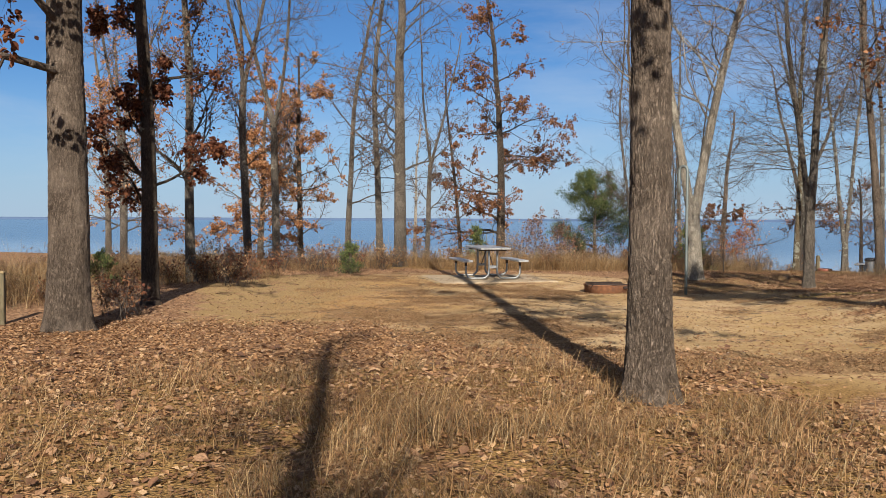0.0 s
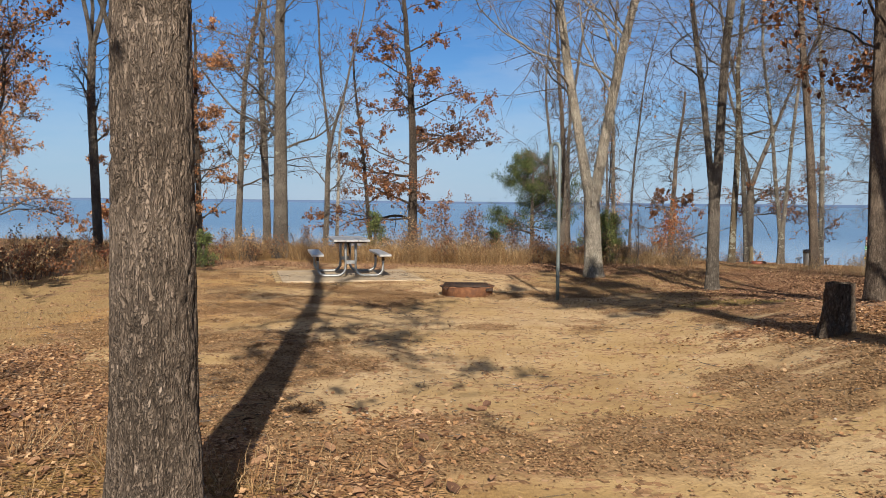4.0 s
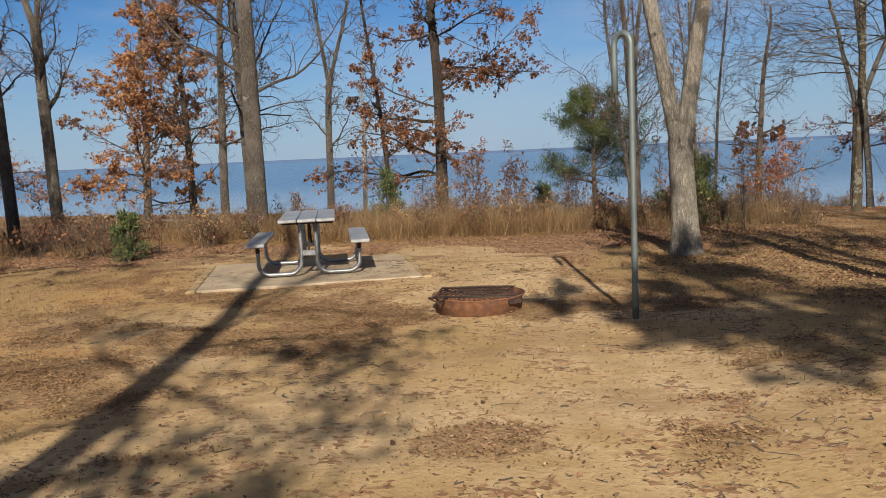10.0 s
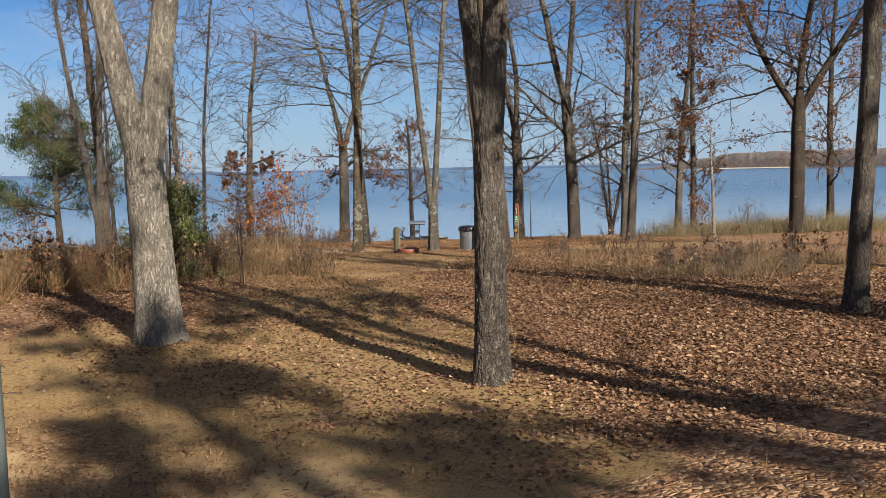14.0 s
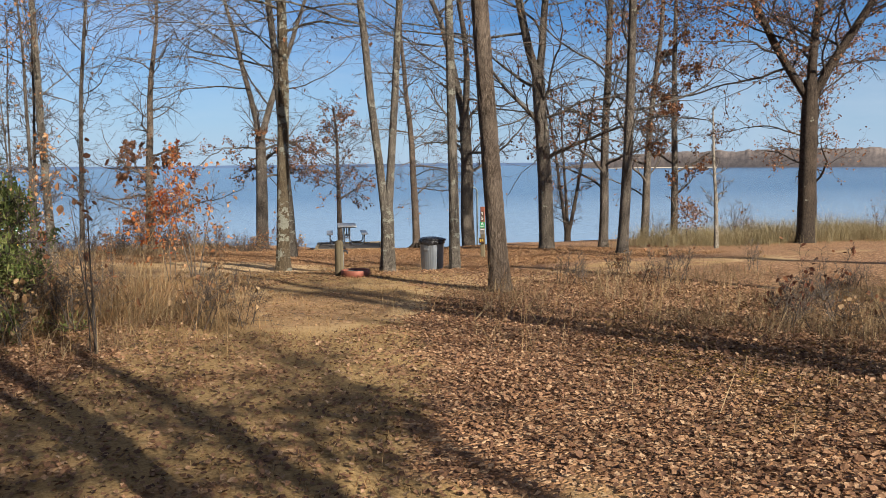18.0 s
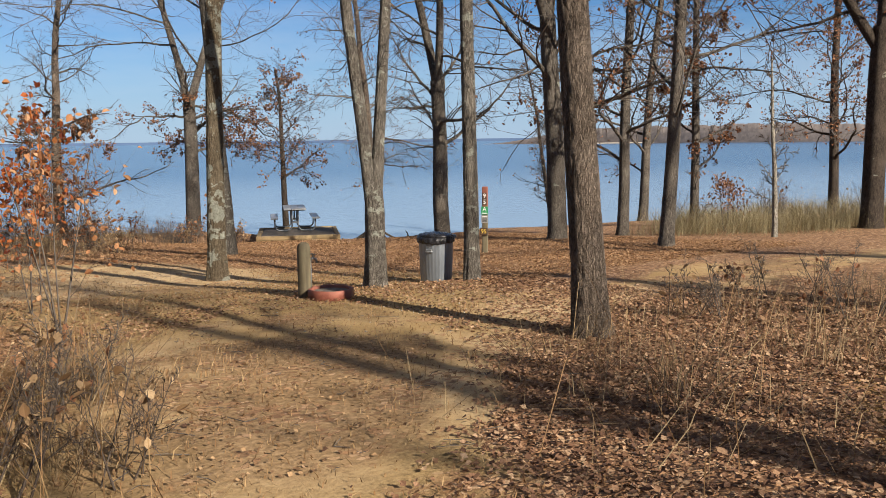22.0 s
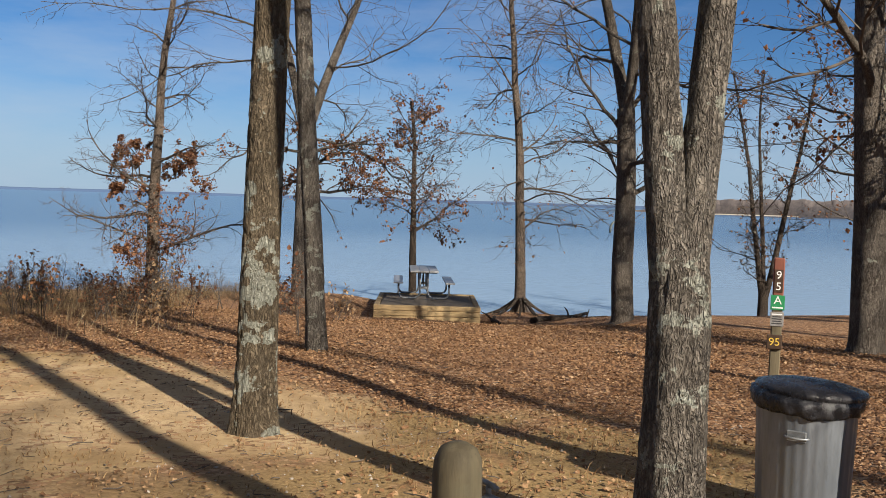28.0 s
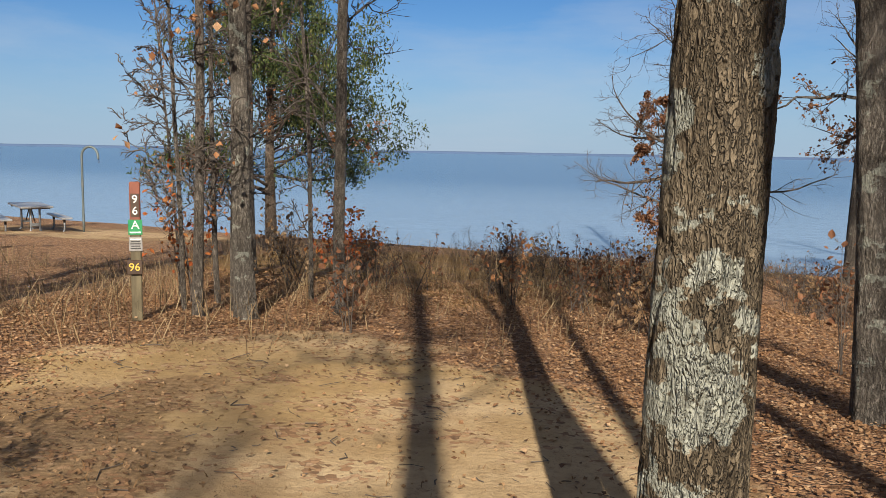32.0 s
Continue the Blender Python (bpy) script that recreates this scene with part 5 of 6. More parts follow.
def water_post(x, y, turn):
    t = thing("water_post", x, y, gz(x, y) - 0.03, turn, "weathered wooden post carrying a water tap", "water tap")
    post = lathe([(0.068, 0.0), (0.067, 0.3), (0.066, 0.505), (0.062, 0.54), (0.05, 0.566), (0.026, 0.58), (0.0, 0.583)], 10)
    part("post", post, M_WOOD, t)
    part("pipe", tube([(0.072, -0.01, 0.0), (0.072, -0.01, 0.2), (0.072, -0.01, 0.41)], 0.011, 10), M_STEEL, t)
    tap = part("tap", tube([(0.072, -0.01, 0.4), (0.1, -0.015, 0.415), (0.135, -0.02, 0.4), (0.15, -0.022, 0.365)], [0.016, 0.015, 0.013, 0.012], 10), M_STEEL, t)
    part("tap_handle", tube([(0.1, -0.05, 0.45), (0.105, 0.0, 0.455), (0.11, 0.035, 0.448)], 0.008, 8), M_STEEL, tap)
    part("tap_stem", tube([(0.103, -0.014, 0.41), (0.106, -0.008, 0.455)], 0.008, 8), M_STEEL, tap)
    part("strap", rbox(0.035, 0.03, 0.02, 0.003), M_STEEL, t, m=pose(0.06, -0.01, 0.3))


water_post(12.92, 28.8, 8)


def drain_ring(x, y, turn):
    t = thing("drain_ring", x, y, gz(x, y) - 0.02, turn, "red-brown eight-sided iron kerb filled with soil under the tap", "drain ring")
    part("ring", lathe([(0.2, 0.0), (0.228, 0.0), (0.228, 0.112), (0.224, 0.118), (0.205, 0.118), (0.2, 0.112), (0.2, 0.0)], 8), M_RED_PAINT, t)
    part("soil_bed", lathe([(0.0, 0.098), (0.12, 0.1), (0.186, 0.09)], 24), M_GRAVEL, t)


drain_ring(13.05, 28.53, 20)


def lettering(text, size, material, parent, m, name="letter"):
    cu = bpy.data.curves.new(name, "FONT")
    cu.body, cu.size, cu.extrude, cu.align_x, cu.align_y, cu.resolution_u = text, size, 0.0012, "CENTER", "CENTER", 4
    tmp = bpy.data.objects.new(name, cu)
    scene.collection.objects.link(tmp)
    bpy.context.view_layer.update()
    me = bpy.data.meshes.new_from_object(tmp.evaluated_get(bpy.context.evaluated_depsgraph_get()))
    bpy.data.objects.remove(tmp)
    me.materials.clear()
    return part(name, me, material, parent, m=m)


def site_post(x, y, turn, number, height, label):
    """A numbered site post: stained top with upright digits, green letter plate, notice, number plate."""
    t = thing("site_post", x, y, gz(x, y) - 0.05, turn, label, "sign post", "numbered site posts")
    h = height + 0.05
    part("post", rbox(0.088, 0.088, h - 0.36, 0.008, pose(0, 0, (h - 0.36) / 2)), M_WOOD, t)
    part("stained_top", rbox(0.088, 0.088, 0.36, 0.008, pose(0, 0, h - 0.18)), M_STAIN, t, "red-brown stained top")
    f = -0.045
    dp = part("digit_strip", rbox(0.07, 0.004, 0.2, 0.001), M_BROWN_PLATE, t, m=pose(0, f - 0.001, h - 0.2))
    for k, ch in enumerate(number):
        lettering(ch, 0.098, M_WHITE, dp, pose(0, -0.0035, 0.05 - 0.1 * k, 90, 0, 0))
    gp = part("letter_plate", rbox(0.115, 0.005, 0.13, 0.002), M_GREEN_PLATE, t, m=pose(0, f - 0.003, h - 0.39))
    lettering("A", 0.1, M_WHITE, gp, pose(0, -0.004, 0.018, 90, 0, 0))
    part("print_bar", rbox(0.09, 0.002, 0.012, 0), M_WHITE, gp, m=pose(0, -0.0032, -0.044))
    np_ = part("notice_plate", rbox(0.11, 0.004, 0.125, 0.002), M_GREY_PLATE, t, m=pose(0, f - 0.003, h - 0.535))
    for k in range(5):
        part("print_bar", rbox(0.085 - 0.012 * (k % 2), 0.002, 0.009, 0), M_DARK_BAR if k else M_WHITE, np_, m=pose(0, -0.0028, 0.042 - 0.02 * k))
    yp = part("number_plate", rbox(0.125, 0.03, 0.125, 0.004), M_BROWN_PLATE, t, m=pose(-0.012, f - 0.014, h - 0.735))
    lettering(number, 0.096, M_YELLOW, yp, pose(0, -0.0165, 0, 90, 0, 0))


site_post(18.13, 31.63, -52, "95", 1.1, "wooden site post numbered 95 with green plate")
site_post(9.85, 37.0, 22, "96", 1.21, "wooden site post numbered 96 with green plate")


def stump(x, y):
    rs = np.random.RandomState(3)
    t = thing("tree_stump", x, y, gz(x, y) - 0.05, 0, "short weathered tree stump in fallen leaves", "stump")
    v, q = bark_trunk([(0, 0, 0), (0.02, 0, 0.27), (0.03, 0.0, 0.55)], [0.122, 0.112, 0.11], rs, 72, 0.02, 0.02, 0.5)
    part("bark", mesh_of("bark", v, q, True), M_BARK_RED, t)
    part("cut_top", lathe([(0.0, 0.52), (0.06, 0.528), (0.102, 0.52), (0.108, 0.49)], 40), M_WOOD, t, m=pose(0.03, 0, 0))


stump(6.47, 10.7)


def wooden_post(x, y, height):
    t = thing("wooden_post", x, y, gz(x, y) - 0.05, 12, "short square weathered wooden post in fallen leaves", "post")
    part("post", rbox(0.1, 0.1, height + 0.05, 0.012, pose(0, 0, (height + 0.05) / 2)), M_WOOD, t)
    part("cap", rbox(0.104, 0.104, 0.03, 0.01), M_TIMBER, t, m=pose(0, 0, height + 0.055))


wooden_post(-6.14, 11.6, 0.72)


def bared_roots(x, y, seed):
    """Washed-out roots that spread from a shore tree's foot over a mound."""
    rng = random.Random(seed)
    z = gz(x, y)
    t = thing("bared_roots", x, y, z - 0.05, 0, "dark washed-out roots spreading from a shore tree", "roots")
    for i in range(11):
        a = i / 11 * 2 * math.pi + rng.uniform(-0.2, 0.2)
        ln = rng.uniform(0.9, 1.9)
        pts, b = [], a
        for k in np.linspace(0, 1, 7):
            b += rng.uniform(-0.16, 0.16)
            r = 0.14 + ln * k
            px, py = r * math.cos(b), r * math.sin(b)
            pts.append((px, py, gz(x + px, y + py) - z + 0.02 + 0.42 * (1 - k) ** 3))
        part("root", tube(pts, np.linspace(0.045, 0.008, 7) * rng.uniform(0.7, 1.2), 8), M_BARK_DARK, t)
    return t


bared_roots(27.2, 47.1, 5)


def drift_log(x, y, turn, length, r, seed):
    rs = np.random.RandomState(seed)
    n = 9
    k = np.linspace(0, 1, n)
    pts = np.stack([(k - 0.5) * length, 0.06 * np.sin(k * 4 + seed), r * 0.8 + 0.02 * np.sin(k * 7)], -1)
    t = thing("driftwood_log", x, y, gz(x, y), turn, "dark weathered log lying at the water's edge", "log", "driftwood logs")
    part("log", tube(pts, r * (1 - 0.35 * k) * (0.9 + 0.2 * rs.rand(n)), 12), M_BARK_DARK, t)
    part("branch_stub", tube([tuple(pts[5]), tuple(pts[5] + np.array((0.12, 0.16, 0.14))), tuple(pts[5] + np.array((0.2, 0.3, 0.2)))], [r * 0.4, r * 0.3, r * 0.15], 8), M_BARK_DARK, t)


drift_log(25.0, 42.6, 12, 2.2, 0.07, 3)
drift_log(26.3, 43.4, -20, 1.6, 0.055, 4)
drift_log(24.2, 44.2, 60, 1.2, 0.07, 6)


# ---- undergrowth, grass and fallen leaves ----
def scatter(rs, n, x0, x1, y0, y1, density):
    """Random places in a rectangle, kept where density allows; tries until n stand."""
    got = []
    have = 0
    while have < n:
        x, y = rs.uniform(x0, x1, n * 2), rs.uniform(y0, y1, n * 2)
        k = rs.rand(n * 2) < density(x, y)
        if k.sum() < 5:
            break
        got.append(np.stack([x[k], y[k]], -1))
        have += k.sum()
    return np.vstack(got)[:n]


def blades(name, xy, height, rs, material, label, lean=0.5, width=0.006, group=""):
    """Dry stalks: bent, tapering strips of three faces each."""
    n = len(xy)
    z = ground_z(xy[:, 0], xy[:, 1]) - 0.01
    patch = vnoise(xy[:, 0] * 1.3 + 15, xy[:, 1] * 1.3 + 5)
    h = height * (0.55 + 0.9 * patch) * (0.3 + 0.55 * rs.rand(n) + 0.65 * vnoise(xy[:, 0] * 2.3 + 70, xy[:, 1] * 2.3) + 0.5 * (rs.rand(n) > 0.93))
    a = rs.rand(n) * 5.0 + 5 * vnoise(xy[:, 0] * 2.1, xy[:, 1] * 2.1 + 90)
    out = np.stack([np.cos(a), np.sin(a), np.zeros(n)], -1)
    sd = np.stack([-np.sin(a + 0.8), np.cos(a + 0.8), np.zeros(n)], -1)
    l1, l2 = lean * rs.rand(n)[:, None] * 0.35, lean * rs.rand(n)[:, None]
    p = np.stack([xy[:, 0], xy[:, 1], z], -1)
    up = np.array([[0, 0, 1.0]])
    hh = h[:, None]
    w = width * (0.6 + 0.8 * rs.rand(n))[:, None]
    m = p + hh * (0.55 * up + l1 * out)
    t = p + hh * ((1 - 0.35 * l2) * up + (l1 + l2) * out)
    v = np.stack([p - w * sd, p + w * sd, m + 0.7 * w * sd, m - 0.7 * w * sd, t], 1).reshape(-1, 3)
    k = np.arange(n)[:, None] * 5
    me = mesh_of(name, v, [k + np.array([[0, 1, 2, 3]]), k + np.array([[3, 2, 4]])])
    return tagged(part(name, me, material), label, "grass", group, "stuff")


rs = np.random.RandomState(21)
tufts = lambda f: (lambda x, y: f(x, y) * smooth(vnoise(x * 3.1 + 4, y * 3.1) * 0.6 + vnoise(x * 0.8, y * 0.8 + 8) * 0.4, 0.35, 0.62))
keep_way = lambda x, y: 1 - smooth(np.abs(x - np.interp(y, (0, 5, 11, 17, 22, 27, 31), (0, 3, 3.9, 6.4, 8.7, 11.7, 13.2))), 0.9, 0.4)
start_zone = lambda x, y: (1 - sand_at(x, y)) * ell(x, y, 0.3, 3.4, 4.9, 4.4, 0, 0.35, 0.25) * (0.35 + 0.65 * keep_way(x, y)) * (0.25 + 0.75 * smooth(x, -2.2, 0.2))
blades("dry_grass", scatter(rs, 10000, -6.5, 8, 0.5, 9, tufts(start_zone)), 0.22, rs, M_GRASS, "shin-high tan dry grass", 1.5, 0.0024)
blades("dry_grass", scatter(rs, 12000, -6.5, 8, 0.5, 9, tufts(start_zone)), 0.13, rs, M_BRUSH, "low brown dry grass", 2.0, 0.0024)
bank = lambda x, y: np.clip(ell(x, y, 2.6, 26.9, 6.8, 2.3, 0, 0.3, 0.15) + 0.5 * ell(x, y, 7.6, 27.2, 1.7, 2.8, -25, 0.3, 0.2) + 0.5 * ell(x, y, -6.5, 23.5, 3.2, 3.5, 0, 0.3, 0.2) + 0.7 * ell(x, y, -9.5, 17, 3.0, 4.5, 0, 0.4, 0.3), 0, 1)
blades("dry_grass", scatter(rs, 24000, -13, 11, 13, 33, tufts(bank)), 0.52, rs, M_GRASS, "tall tan dry grass along the bank", 2.3, 0.0032)
blades("dry_grass", scatter(rs, 12000, -13, 11, 13, 33, tufts(bank)), 0.66, rs, M_BRUSH, "thin brown weed stalks along the bank", 1.6, 0.0028)
side = lambda x, y: np.clip(0.5 * ell(x, y, 15.2, 21.6, 2.8, 1.3, 8, 0.5, 0.3) + 0.12 * ell(x, y, 14.5, 24.6, 3.0, 1.0, 0, 0.4, 0.3) + 0.05 * ell(x, y, 12, 22, 2.4, 2.4, 0, 0.4, 0.4) + 0.45 * ell(x, y, 8.9, 26.3, 1.2, 2.2, -25, 0.3, 0.2), 0, 1)
blades("dry_grass", scatter(rs, 8000, 5, 20, 18, 30, tufts(side)), 0.3, rs, M_BRUSH, "brown dry grass and stalks beside the way", 2.3, 0.0024)
shore = lambda x, y: np.clip(0.45 * ell(x, y, 11.8, 45.5, 4.2, 3.8, 0, 0.3, 0.25) + 0.7 * ell(x, y, 29.0, 30.2, 4.5, 2.2, -20, 0.3, 0.25) + ell(x, y, 17.0, 46.5, 3.0, 2.5, 0, 0.3, 0.2) + 0.18 * ell(x, y, 12.6, 39.0, 2.4, 2.6, 0, 0.4, 0.3) + 0.7 * ell(x, y, -3.0, 38.0, 12, 4, 0, 0.3, 0.3), 0, 1)
blades("dry_grass", scatter(rs, 26000, -14, 36, 28, 52, tufts(shore)), 0.34, rs, M_BRUSH, "grey-brown dry weeds along the shore", 1.6, 0.0035)
olive = lambda x, y: np.clip(ell(x, y, 27.0, 30.0, 4.0, 2.0, -20, 0.4, 0.3) + 0.35 * ell(x, y, 31.5, 33.0, 4.0, 3.0, 0, 0.4, 0.3), 0, 1)
blades("shore_weeds", scatter(rs, 12000, 20, 37, 26, 38, tufts(olive)), 0.6, rs, leaf_material("olive_weed", ((0.0, (0.15, 0.12, 0.06)), (0.5, (0.26, 0.215, 0.115)), (1.0, (0.40, 0.34, 0.21))), 0.3), "tall pale olive weeds by the water", 1.7, 0.0026)
stray = lambda x, y: 0.25 * ell(x, y, 12.3, 22.8, 2.6, 2.0, 20, 0.5, 0.4) + 0.3 * ell(x, y, 8.7, 24.4, 1.0, 1.6, -30, 0.5, 0.3)
blades("dry_grass", scatter(rs, 340, 7, 16, 19, 27, tufts(stray)), 0.62, rs, M_GRASS, "lone tall tan grass stalks in the leaves", 1.3, 0.0018)
turf = lambda x, y: np.clip(lawn_at(x, y) * 0.9 + 0.12 * sand_at(x, y) * smooth(vnoise(x * 1.1, y * 1.1 + 3), 0.45, 0.6), 0, 1)
blades("short_grass", scatter(rs, 26000, -3, 16, 9, 34, turf), 0.05, rs, M_GRASS, "thin short dry turf", 1.2, 0.003)
mossy = lambda x, y: moss_at(x, y)
blades("moss", scatter(rs, 2500, 5, 9, 13, 21, mossy), 0.012, rs, leaf_material("moss_tuft", ((0.0, (0.13, 0.11, 0.018)), (1.0, (0.30, 0.24, 0.05))), 0.2), "yellow-green moss patches", 1.2, 0.005)


def litter(name, xy, size, rs, label, material=None, slim=1.0):
    p = np.stack([xy[:, 0], xy[:, 1], ground_z(xy[:, 0], xy[:, 1]) + 0.004 + 0.022 * rs.rand(len(xy)) ** 2], -1)
    v, q = leaf_cards(p, size, rs, 0.0, True, slim, simple=size < 0.034)
    return tagged(part(name, mesh_of(name, v, q), material or M_LITTER), label, "leaves", kind="stuff")


cover = lambda x, y: np.clip(1.05 - 1.0 * sand_at(x, y) - 0.72 * lawn_at(x, y), 0.003, 1) * (0.45 + 0.55 * vnoise(x * 1.3 + 3, y * 1.3))
litter("fallen_leaves", scatter(rs, 80000, -6, 8, 1.5, 12, cover), 0.0339, rs, "brown fallen oak leaves", M_LITTER_WARM)
litter("fallen_leaves", scatter(rs, 14000, -6, 9, 10, 25, cover), 0.0339, rs, "brown fallen oak leaves")
crumbs = lambda x, y: (0.035 + duff_at(x, y) ** 1.6 * (0.25 + 0.75 * smooth(vnoise(x * 5.3 + 8, y * 6.1), 0.4, 0.65))) * sand_at(x, y)
litter("leaf_crumbs", scatter(rs, 120000, -3.5, 7.5, 4.5, 21, crumbs), 0.021, rs, "small brown leaf crumbs on sand", M_CRUMB, 0.55)
litter("leaf_crumbs", scatter(rs, 9000, 8.5, 15, 24.5, 37, lambda x, y: 0.1 + 0.9 * crumbs(x, y)), 0.02, rs, "small brown leaf crumbs on sand", M_CRUMB)
litter("fallen_leaves", scatter(rs, 170000, 5.5, 15.5, 16, 29, cover), 0.028, rs, "thick brown fallen oak leaves")
litter("fallen_leaves", scatter(rs, 160000, 8.5, 22, 28, 42, cover), 0.026, rs, "copper-brown fallen oak leaves", M_LITTER_WARM)


litter("fallen_leaves", scatter(rs, 15000, 8.5, 16, 17, 27, lambda x, y: cover(x, y) * (0.04 + 0.96 * smooth(x - 0.75 * (y - 18), 8.0, 10.5))), 0.046, rs, "large pale brown oak leaves")
litter("fallen_leaves", scatter(rs, 14000, 14, 29, 40, 47.5, cover), 0.0339, rs, "copper-brown fallen oak leaves", M_LITTER_WARM)
litter("fallen_leaves", scatter(rs, 3000, -5, 7, 1.5, 9, cover), 0.07, rs, "large pale brown oak leaves")


def twig_litter(n, x0, x1, y0, y1, rs, density):
    xy = scatter(rs, n, x0, x1, y0, y1, density)
    a, ln = rs.rand(n) * 2 * math.pi, 0.04 + 0.17 * rs.rand(n) ** 3
    z = ground_z(xy[:, 0], xy[:, 1])
    paths = np.stack([np.stack([xy[:, 0] + np.cos(a + 0.9 * k * (rs.rand(n) - 0.5)) * ln * k / 2, xy[:, 1] + np.sin(a + 0.9 * k * (rs.rand(n) - 0.5)) * ln * k / 2, z + 0.006 + 0.012 * rs.rand(n)], -1) for k in range(3)], 1)
    v, q = batch_tubes(paths, np.repeat((0.0014 + 0.0022 * rs.rand(n) ** 2)[:, None], 3, 1), 4)
    tagged(part("fallen_twigs", mesh_of("fallen_twigs", v, q), M_TWIG), "small dry twigs strewn on sand", "twigs", kind="stuff")


twig_litter(2200, -3, 8, 4.5, 21, rs, lambda x, y: (0.15 + 0.85 * smooth(vnoise(x * 1.2 + 40, y * 1.2), 0.45, 0.65)) * (0.4 + 0.6 * sand_at(x, y)))
twig_litter(1000, 8, 16, 24, 36, rs, lambda x, y: 0.6 + 0 * x)


def pebbles(n, x0, x1, y0, y1, rs, density):
    xy = scatter(rs, n, x0, x1, y0, y1, density)
    r = 0.004 + 0.010 * rs.rand(len(xy)) ** 3
    oct_ = np.array([(1, 0, 0), (0, 1, 0), (-1, 0, 0), (0, -1, 0), (0, 0, 0.7), (0, 0, -0.6)], float)
    tri = np.array([(0, 1, 4), (1, 2, 4), (2, 3, 4), (3, 0, 4), (1, 0, 5), (2, 1, 5), (3, 2, 5), (0, 3, 5)])
    c = np.stack([xy[:, 0], xy[:, 1], ground_z(xy[:, 0], xy[:, 1]) + r * 0.2], -1)
    v = c[:, None] + r[:, None, None] * oct_[None] * (0.6 + 0.8 * rs.rand(len(xy), 6, 1))
    f = (np.arange(len(xy))[:, None, None] * 6 + tri[None]).reshape(-1, 3)
    tagged(part("pebbles", mesh_of("pebbles", v, f, True), M_STONE), "pale pebbles in the soil", "pebbles", kind="stuff")


pebbles(1500, -4, 7, 8, 24, rs, lambda x, y: sand_at(x, y))
pebbles(1100, 11, 17, 26, 33, rs, lambda x, y: ell(x, y, 14, 29.3, 2.4, 2.6, 0, 0.3, 0.4))


def bush(name, x, y, height, stems, seed, label, leaf=None, leaves=0, spread=0.5, twig=None, leaf_size=0.09):
    """A woody bush: many thin stems from one foot."""
    rng, r2 = random.Random(seed), np.random.RandomState(seed)
    t = thing(name, x, y, gz(x, y) - 0.03, 0, label, "bush", "bushes")
    out = []
    style = dict(count=(6,), angle=(25, 65), reach=height * 0.5, lift=0.04, thin=0.002, segs={0: 5, 1: 4})
    for _ in range(stems):
        d = (rng.uniform(-spread, spread), rng.uniform(-spread, spread), 1)
        foot = (rng.uniform(-0.15, 0.15) * spread * 2, rng.uniform(-0.15, 0.15) * spread * 2, 0)
        grow(rng, out, foot, d, height * rng.uniform(0.5, 1.1), rng.uniform(0.004, 0.009) * (0.6 + height * 0.4), 0, 1, style, 0.2)
    for b in [b for b in out if b[2] == 0]:
        part("stem", tubes_mesh("stem", [b], {0: 5}), twig or M_TWIG, t)
    side = [b for b in out if b[2] == 1]
    p1, r1 = np.array([b[0] for b in side], float), np.array([b[1] for b in side])
    l1 = np.linalg.norm(np.diff(p1, axis=1), axis=2).sum(1)
    p2, rad2, l2 = side_twigs(r2, p1, r1, l1, 5, 2, (25, 65), (0.35, 0.75), 0.0022, 1.0, 0.03, 0.3)
    p3, rad3, _ = side_twigs(r2, p2, rad2, l2, 2, 1, (25, 60), (0.4, 0.8), 0.0016, 1.0, 0.02, 0.2)
    tagged(part("crown", twig_mesh("crown", [(p1, r1), (p2, rad2), (p3, rad3)]), twig or M_TWIG, t), kind="stuff")
    if leaves:
        ends = np.vstack([p2[:, 1:].reshape(-1, 3), p1[:, 1:].reshape(-1, 3)])
        v, q = leaf_cards(ends[r2.randint(0, len(ends), leaves)] + r2.normal(0, 0.03, (leaves, 3)), leaf_size, r2, 0.5)
        tagged(part("foliage", mesh_of("foliage", v, q), leaf, t), kind="stuff")
    return t


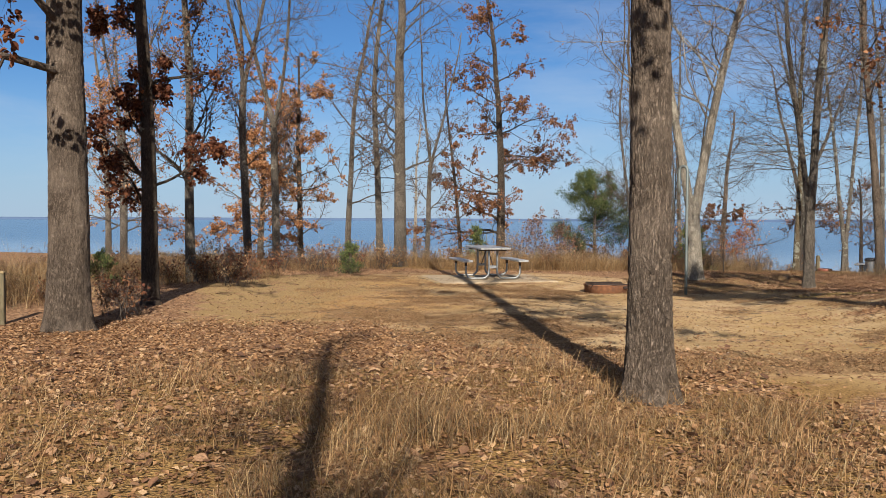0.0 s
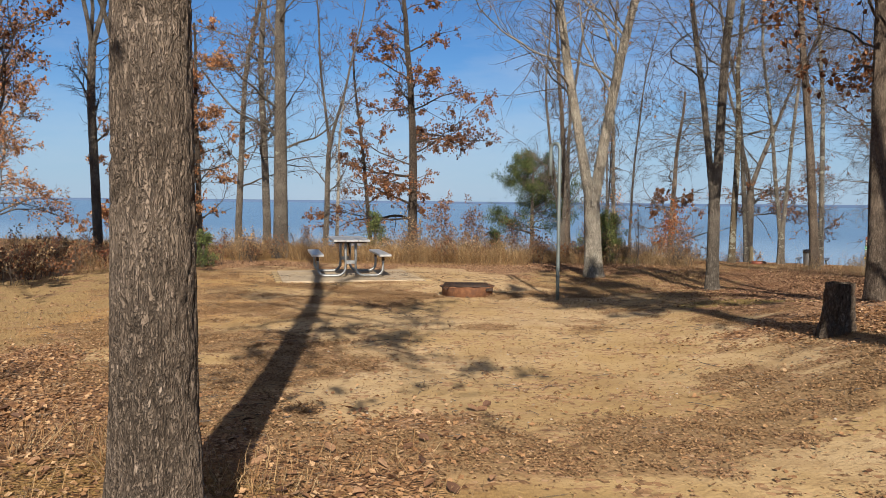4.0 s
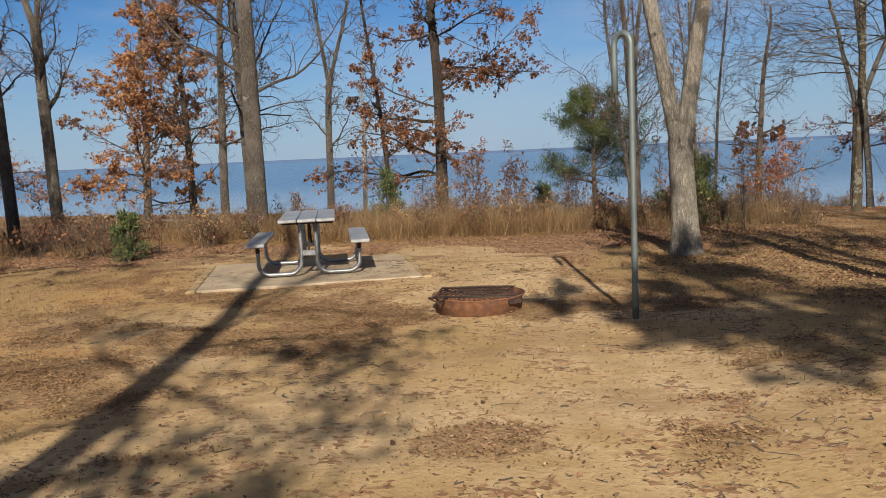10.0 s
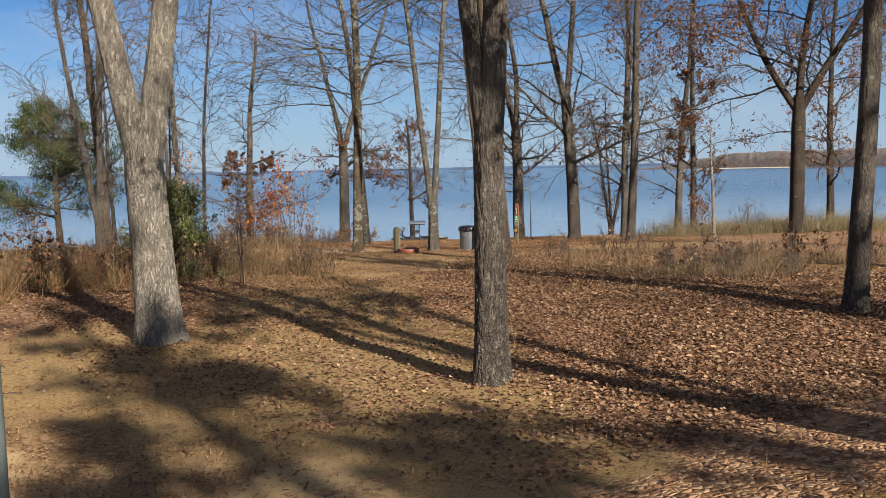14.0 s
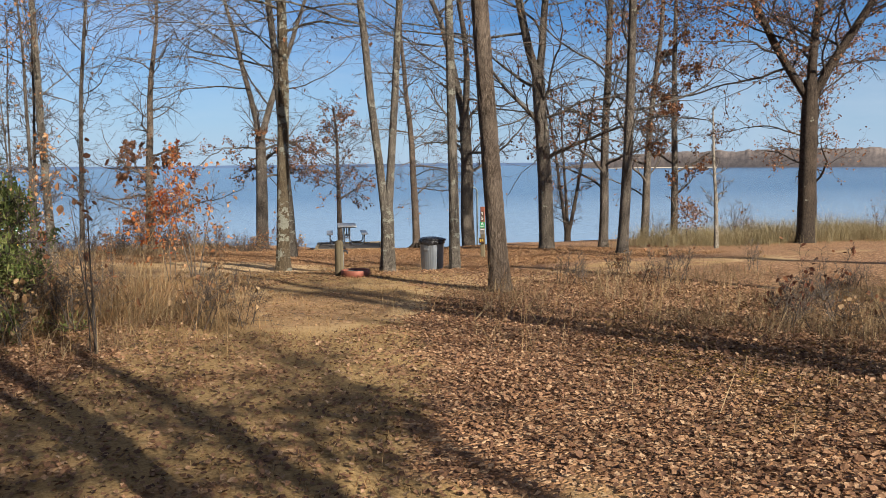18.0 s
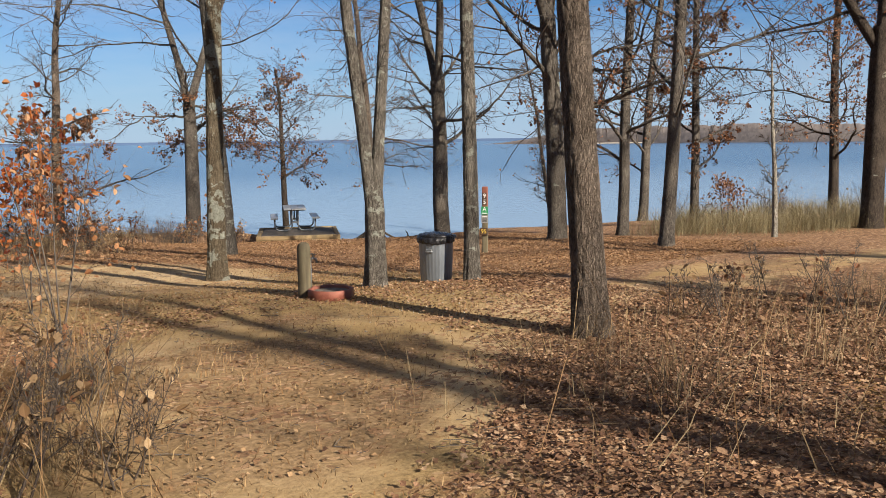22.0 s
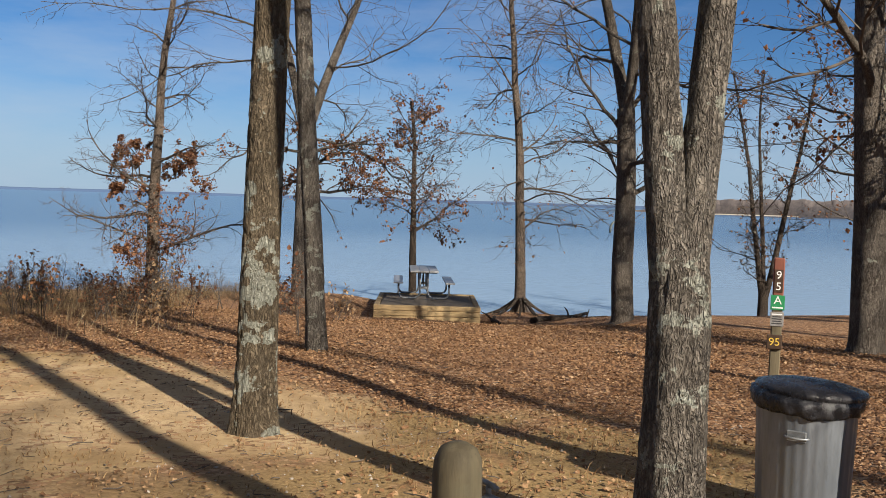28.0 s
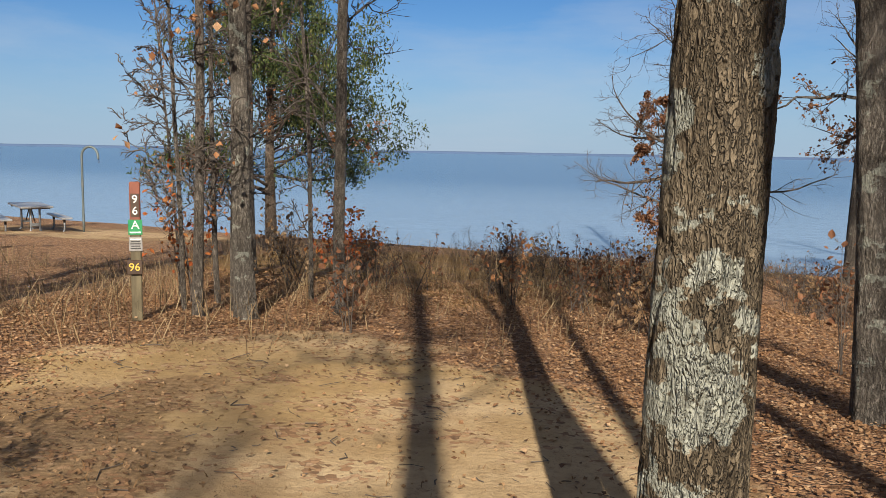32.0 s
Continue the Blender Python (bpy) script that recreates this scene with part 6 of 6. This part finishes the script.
BARE = "leafless brown bush with tangled thin stems"
k = 200
for n, x0, x1, y0, y1, h, lv in ((16, -11.5, -5.2, 14.5, 24, 0.8, 60), (26, -6.8, -4.2, 17.5, 23.5, 0.75, 170), (18, -5.0, -1.6, 23.3, 25.5, 0.8, 105), (38, -1.5, 8.5, 24.6, 28.5, 0.85, 150), (12, 2.0, 5.6, 27.5, 31, 1.3, 160), (9, 7.2, 10.3, 24.8, 28.8, 0.8, 40),
                             (6, 12.5, 17, 20.5, 23.0, 0.55, 40), (14, 9.8, 15.5, 38.5, 44, 0.9, 120), (8, 24, 31, 28.5, 34, 1.0, 60), (8, 13.5, 17.5, 37.5, 42, 0.8, 110), (6, -6.6, -4.6, 11.5, 16, 0.7, 120), (12, 13.2, 17.5, 19.3, 21.8, 0.55, 60), (8, 14.5, 18, 24.3, 26.0, 0.5, 30),
                             (14, 8.5, 16.5, 40.0, 46, 0.8, 30), (9, 7.4, 10.2, 24.6, 28.8, 0.6, 40), (16, 13.0, 19.5, 42.0, 47.5, 0.85, 30)):
    for i in range(n):
        k += 1
        rng = random.Random(k)
        bx, by = rng.uniform(x0, x1), rng.uniform(y0, y1)
        bush("bush", bx, by, h * rng.uniform(0.6, 1.2), 5, k, BARE if lv < 100 else "low brown bush holding curled dead leaves", twig=M_TWIG_DARK if k % 3 == 0 else None, leaf=(M_LEAF_DARK, M_LEAF_BROWN, M_LEAF_TAN, M_LEAF_BROWN)[k % 4] if by < 24.4 else (M_LEAF_TAN, M_LEAF_BROWN)[k % 2], leaves=lv if lv > 100 else (lv, 0, lv // 2)[k % 3], leaf_size=0.05)
# shoots with red and orange leaves
for i, (bx, by, h, lv, mat_) in enumerate(((10.4, 28.2, 1.7, 160, M_LEAF_ORANGE), (10.75, 30.0, 1.8, 380, M_LEAF_RED), (3.2, 29.5, 2.0, 500, M_LEAF_BROWN), (4.3, 30.4, 1.7, 400, M_LEAF_BROWN),
                                     (9.9, 38.2, 1.3, 120, M_LEAF_RED), (11.0, 40.3, 1.2, 260, M_LEAF_RED), (13.2, 39.4, 0.9, 70, M_LEAF_ORANGE), (11.7, 37.0, 0.8, 60, M_LEAF_BROWN), (17.9, 53.0, 3.6, 900, M_LEAF_BROWN), (18.4, 53.1, 2.6, 420, M_LEAF_BROWN), (17.45, 53.2, 2.2, 420, M_LEAF_BROWN),
                                     (15.6, 36.4, 1.0, 40, M_LEAF_BROWN), (24.6, 31.0, 1.6, 300, M_LEAF_BROWN), (9.2, 31.6, 2.2, 150, M_LEAF_ORANGE), (8.2, 24.5, 1.9, 30, M_LEAF_BROWN), (7.5, 45.6, 2.5, 420, M_LEAF_ORANGE))):
    bush("oak_shoot", bx, by, h, 4, 400 + i, "young oak shoot with red and orange leaves" if mat_ in (M_LEAF_RED, M_LEAF_ORANGE) else "young oak shoot with brown leaves", mat_, int(lv * 1.7), 0.3 if h > 3 else 0.2, leaf_size=0.075 if h > 3 else 0.055)
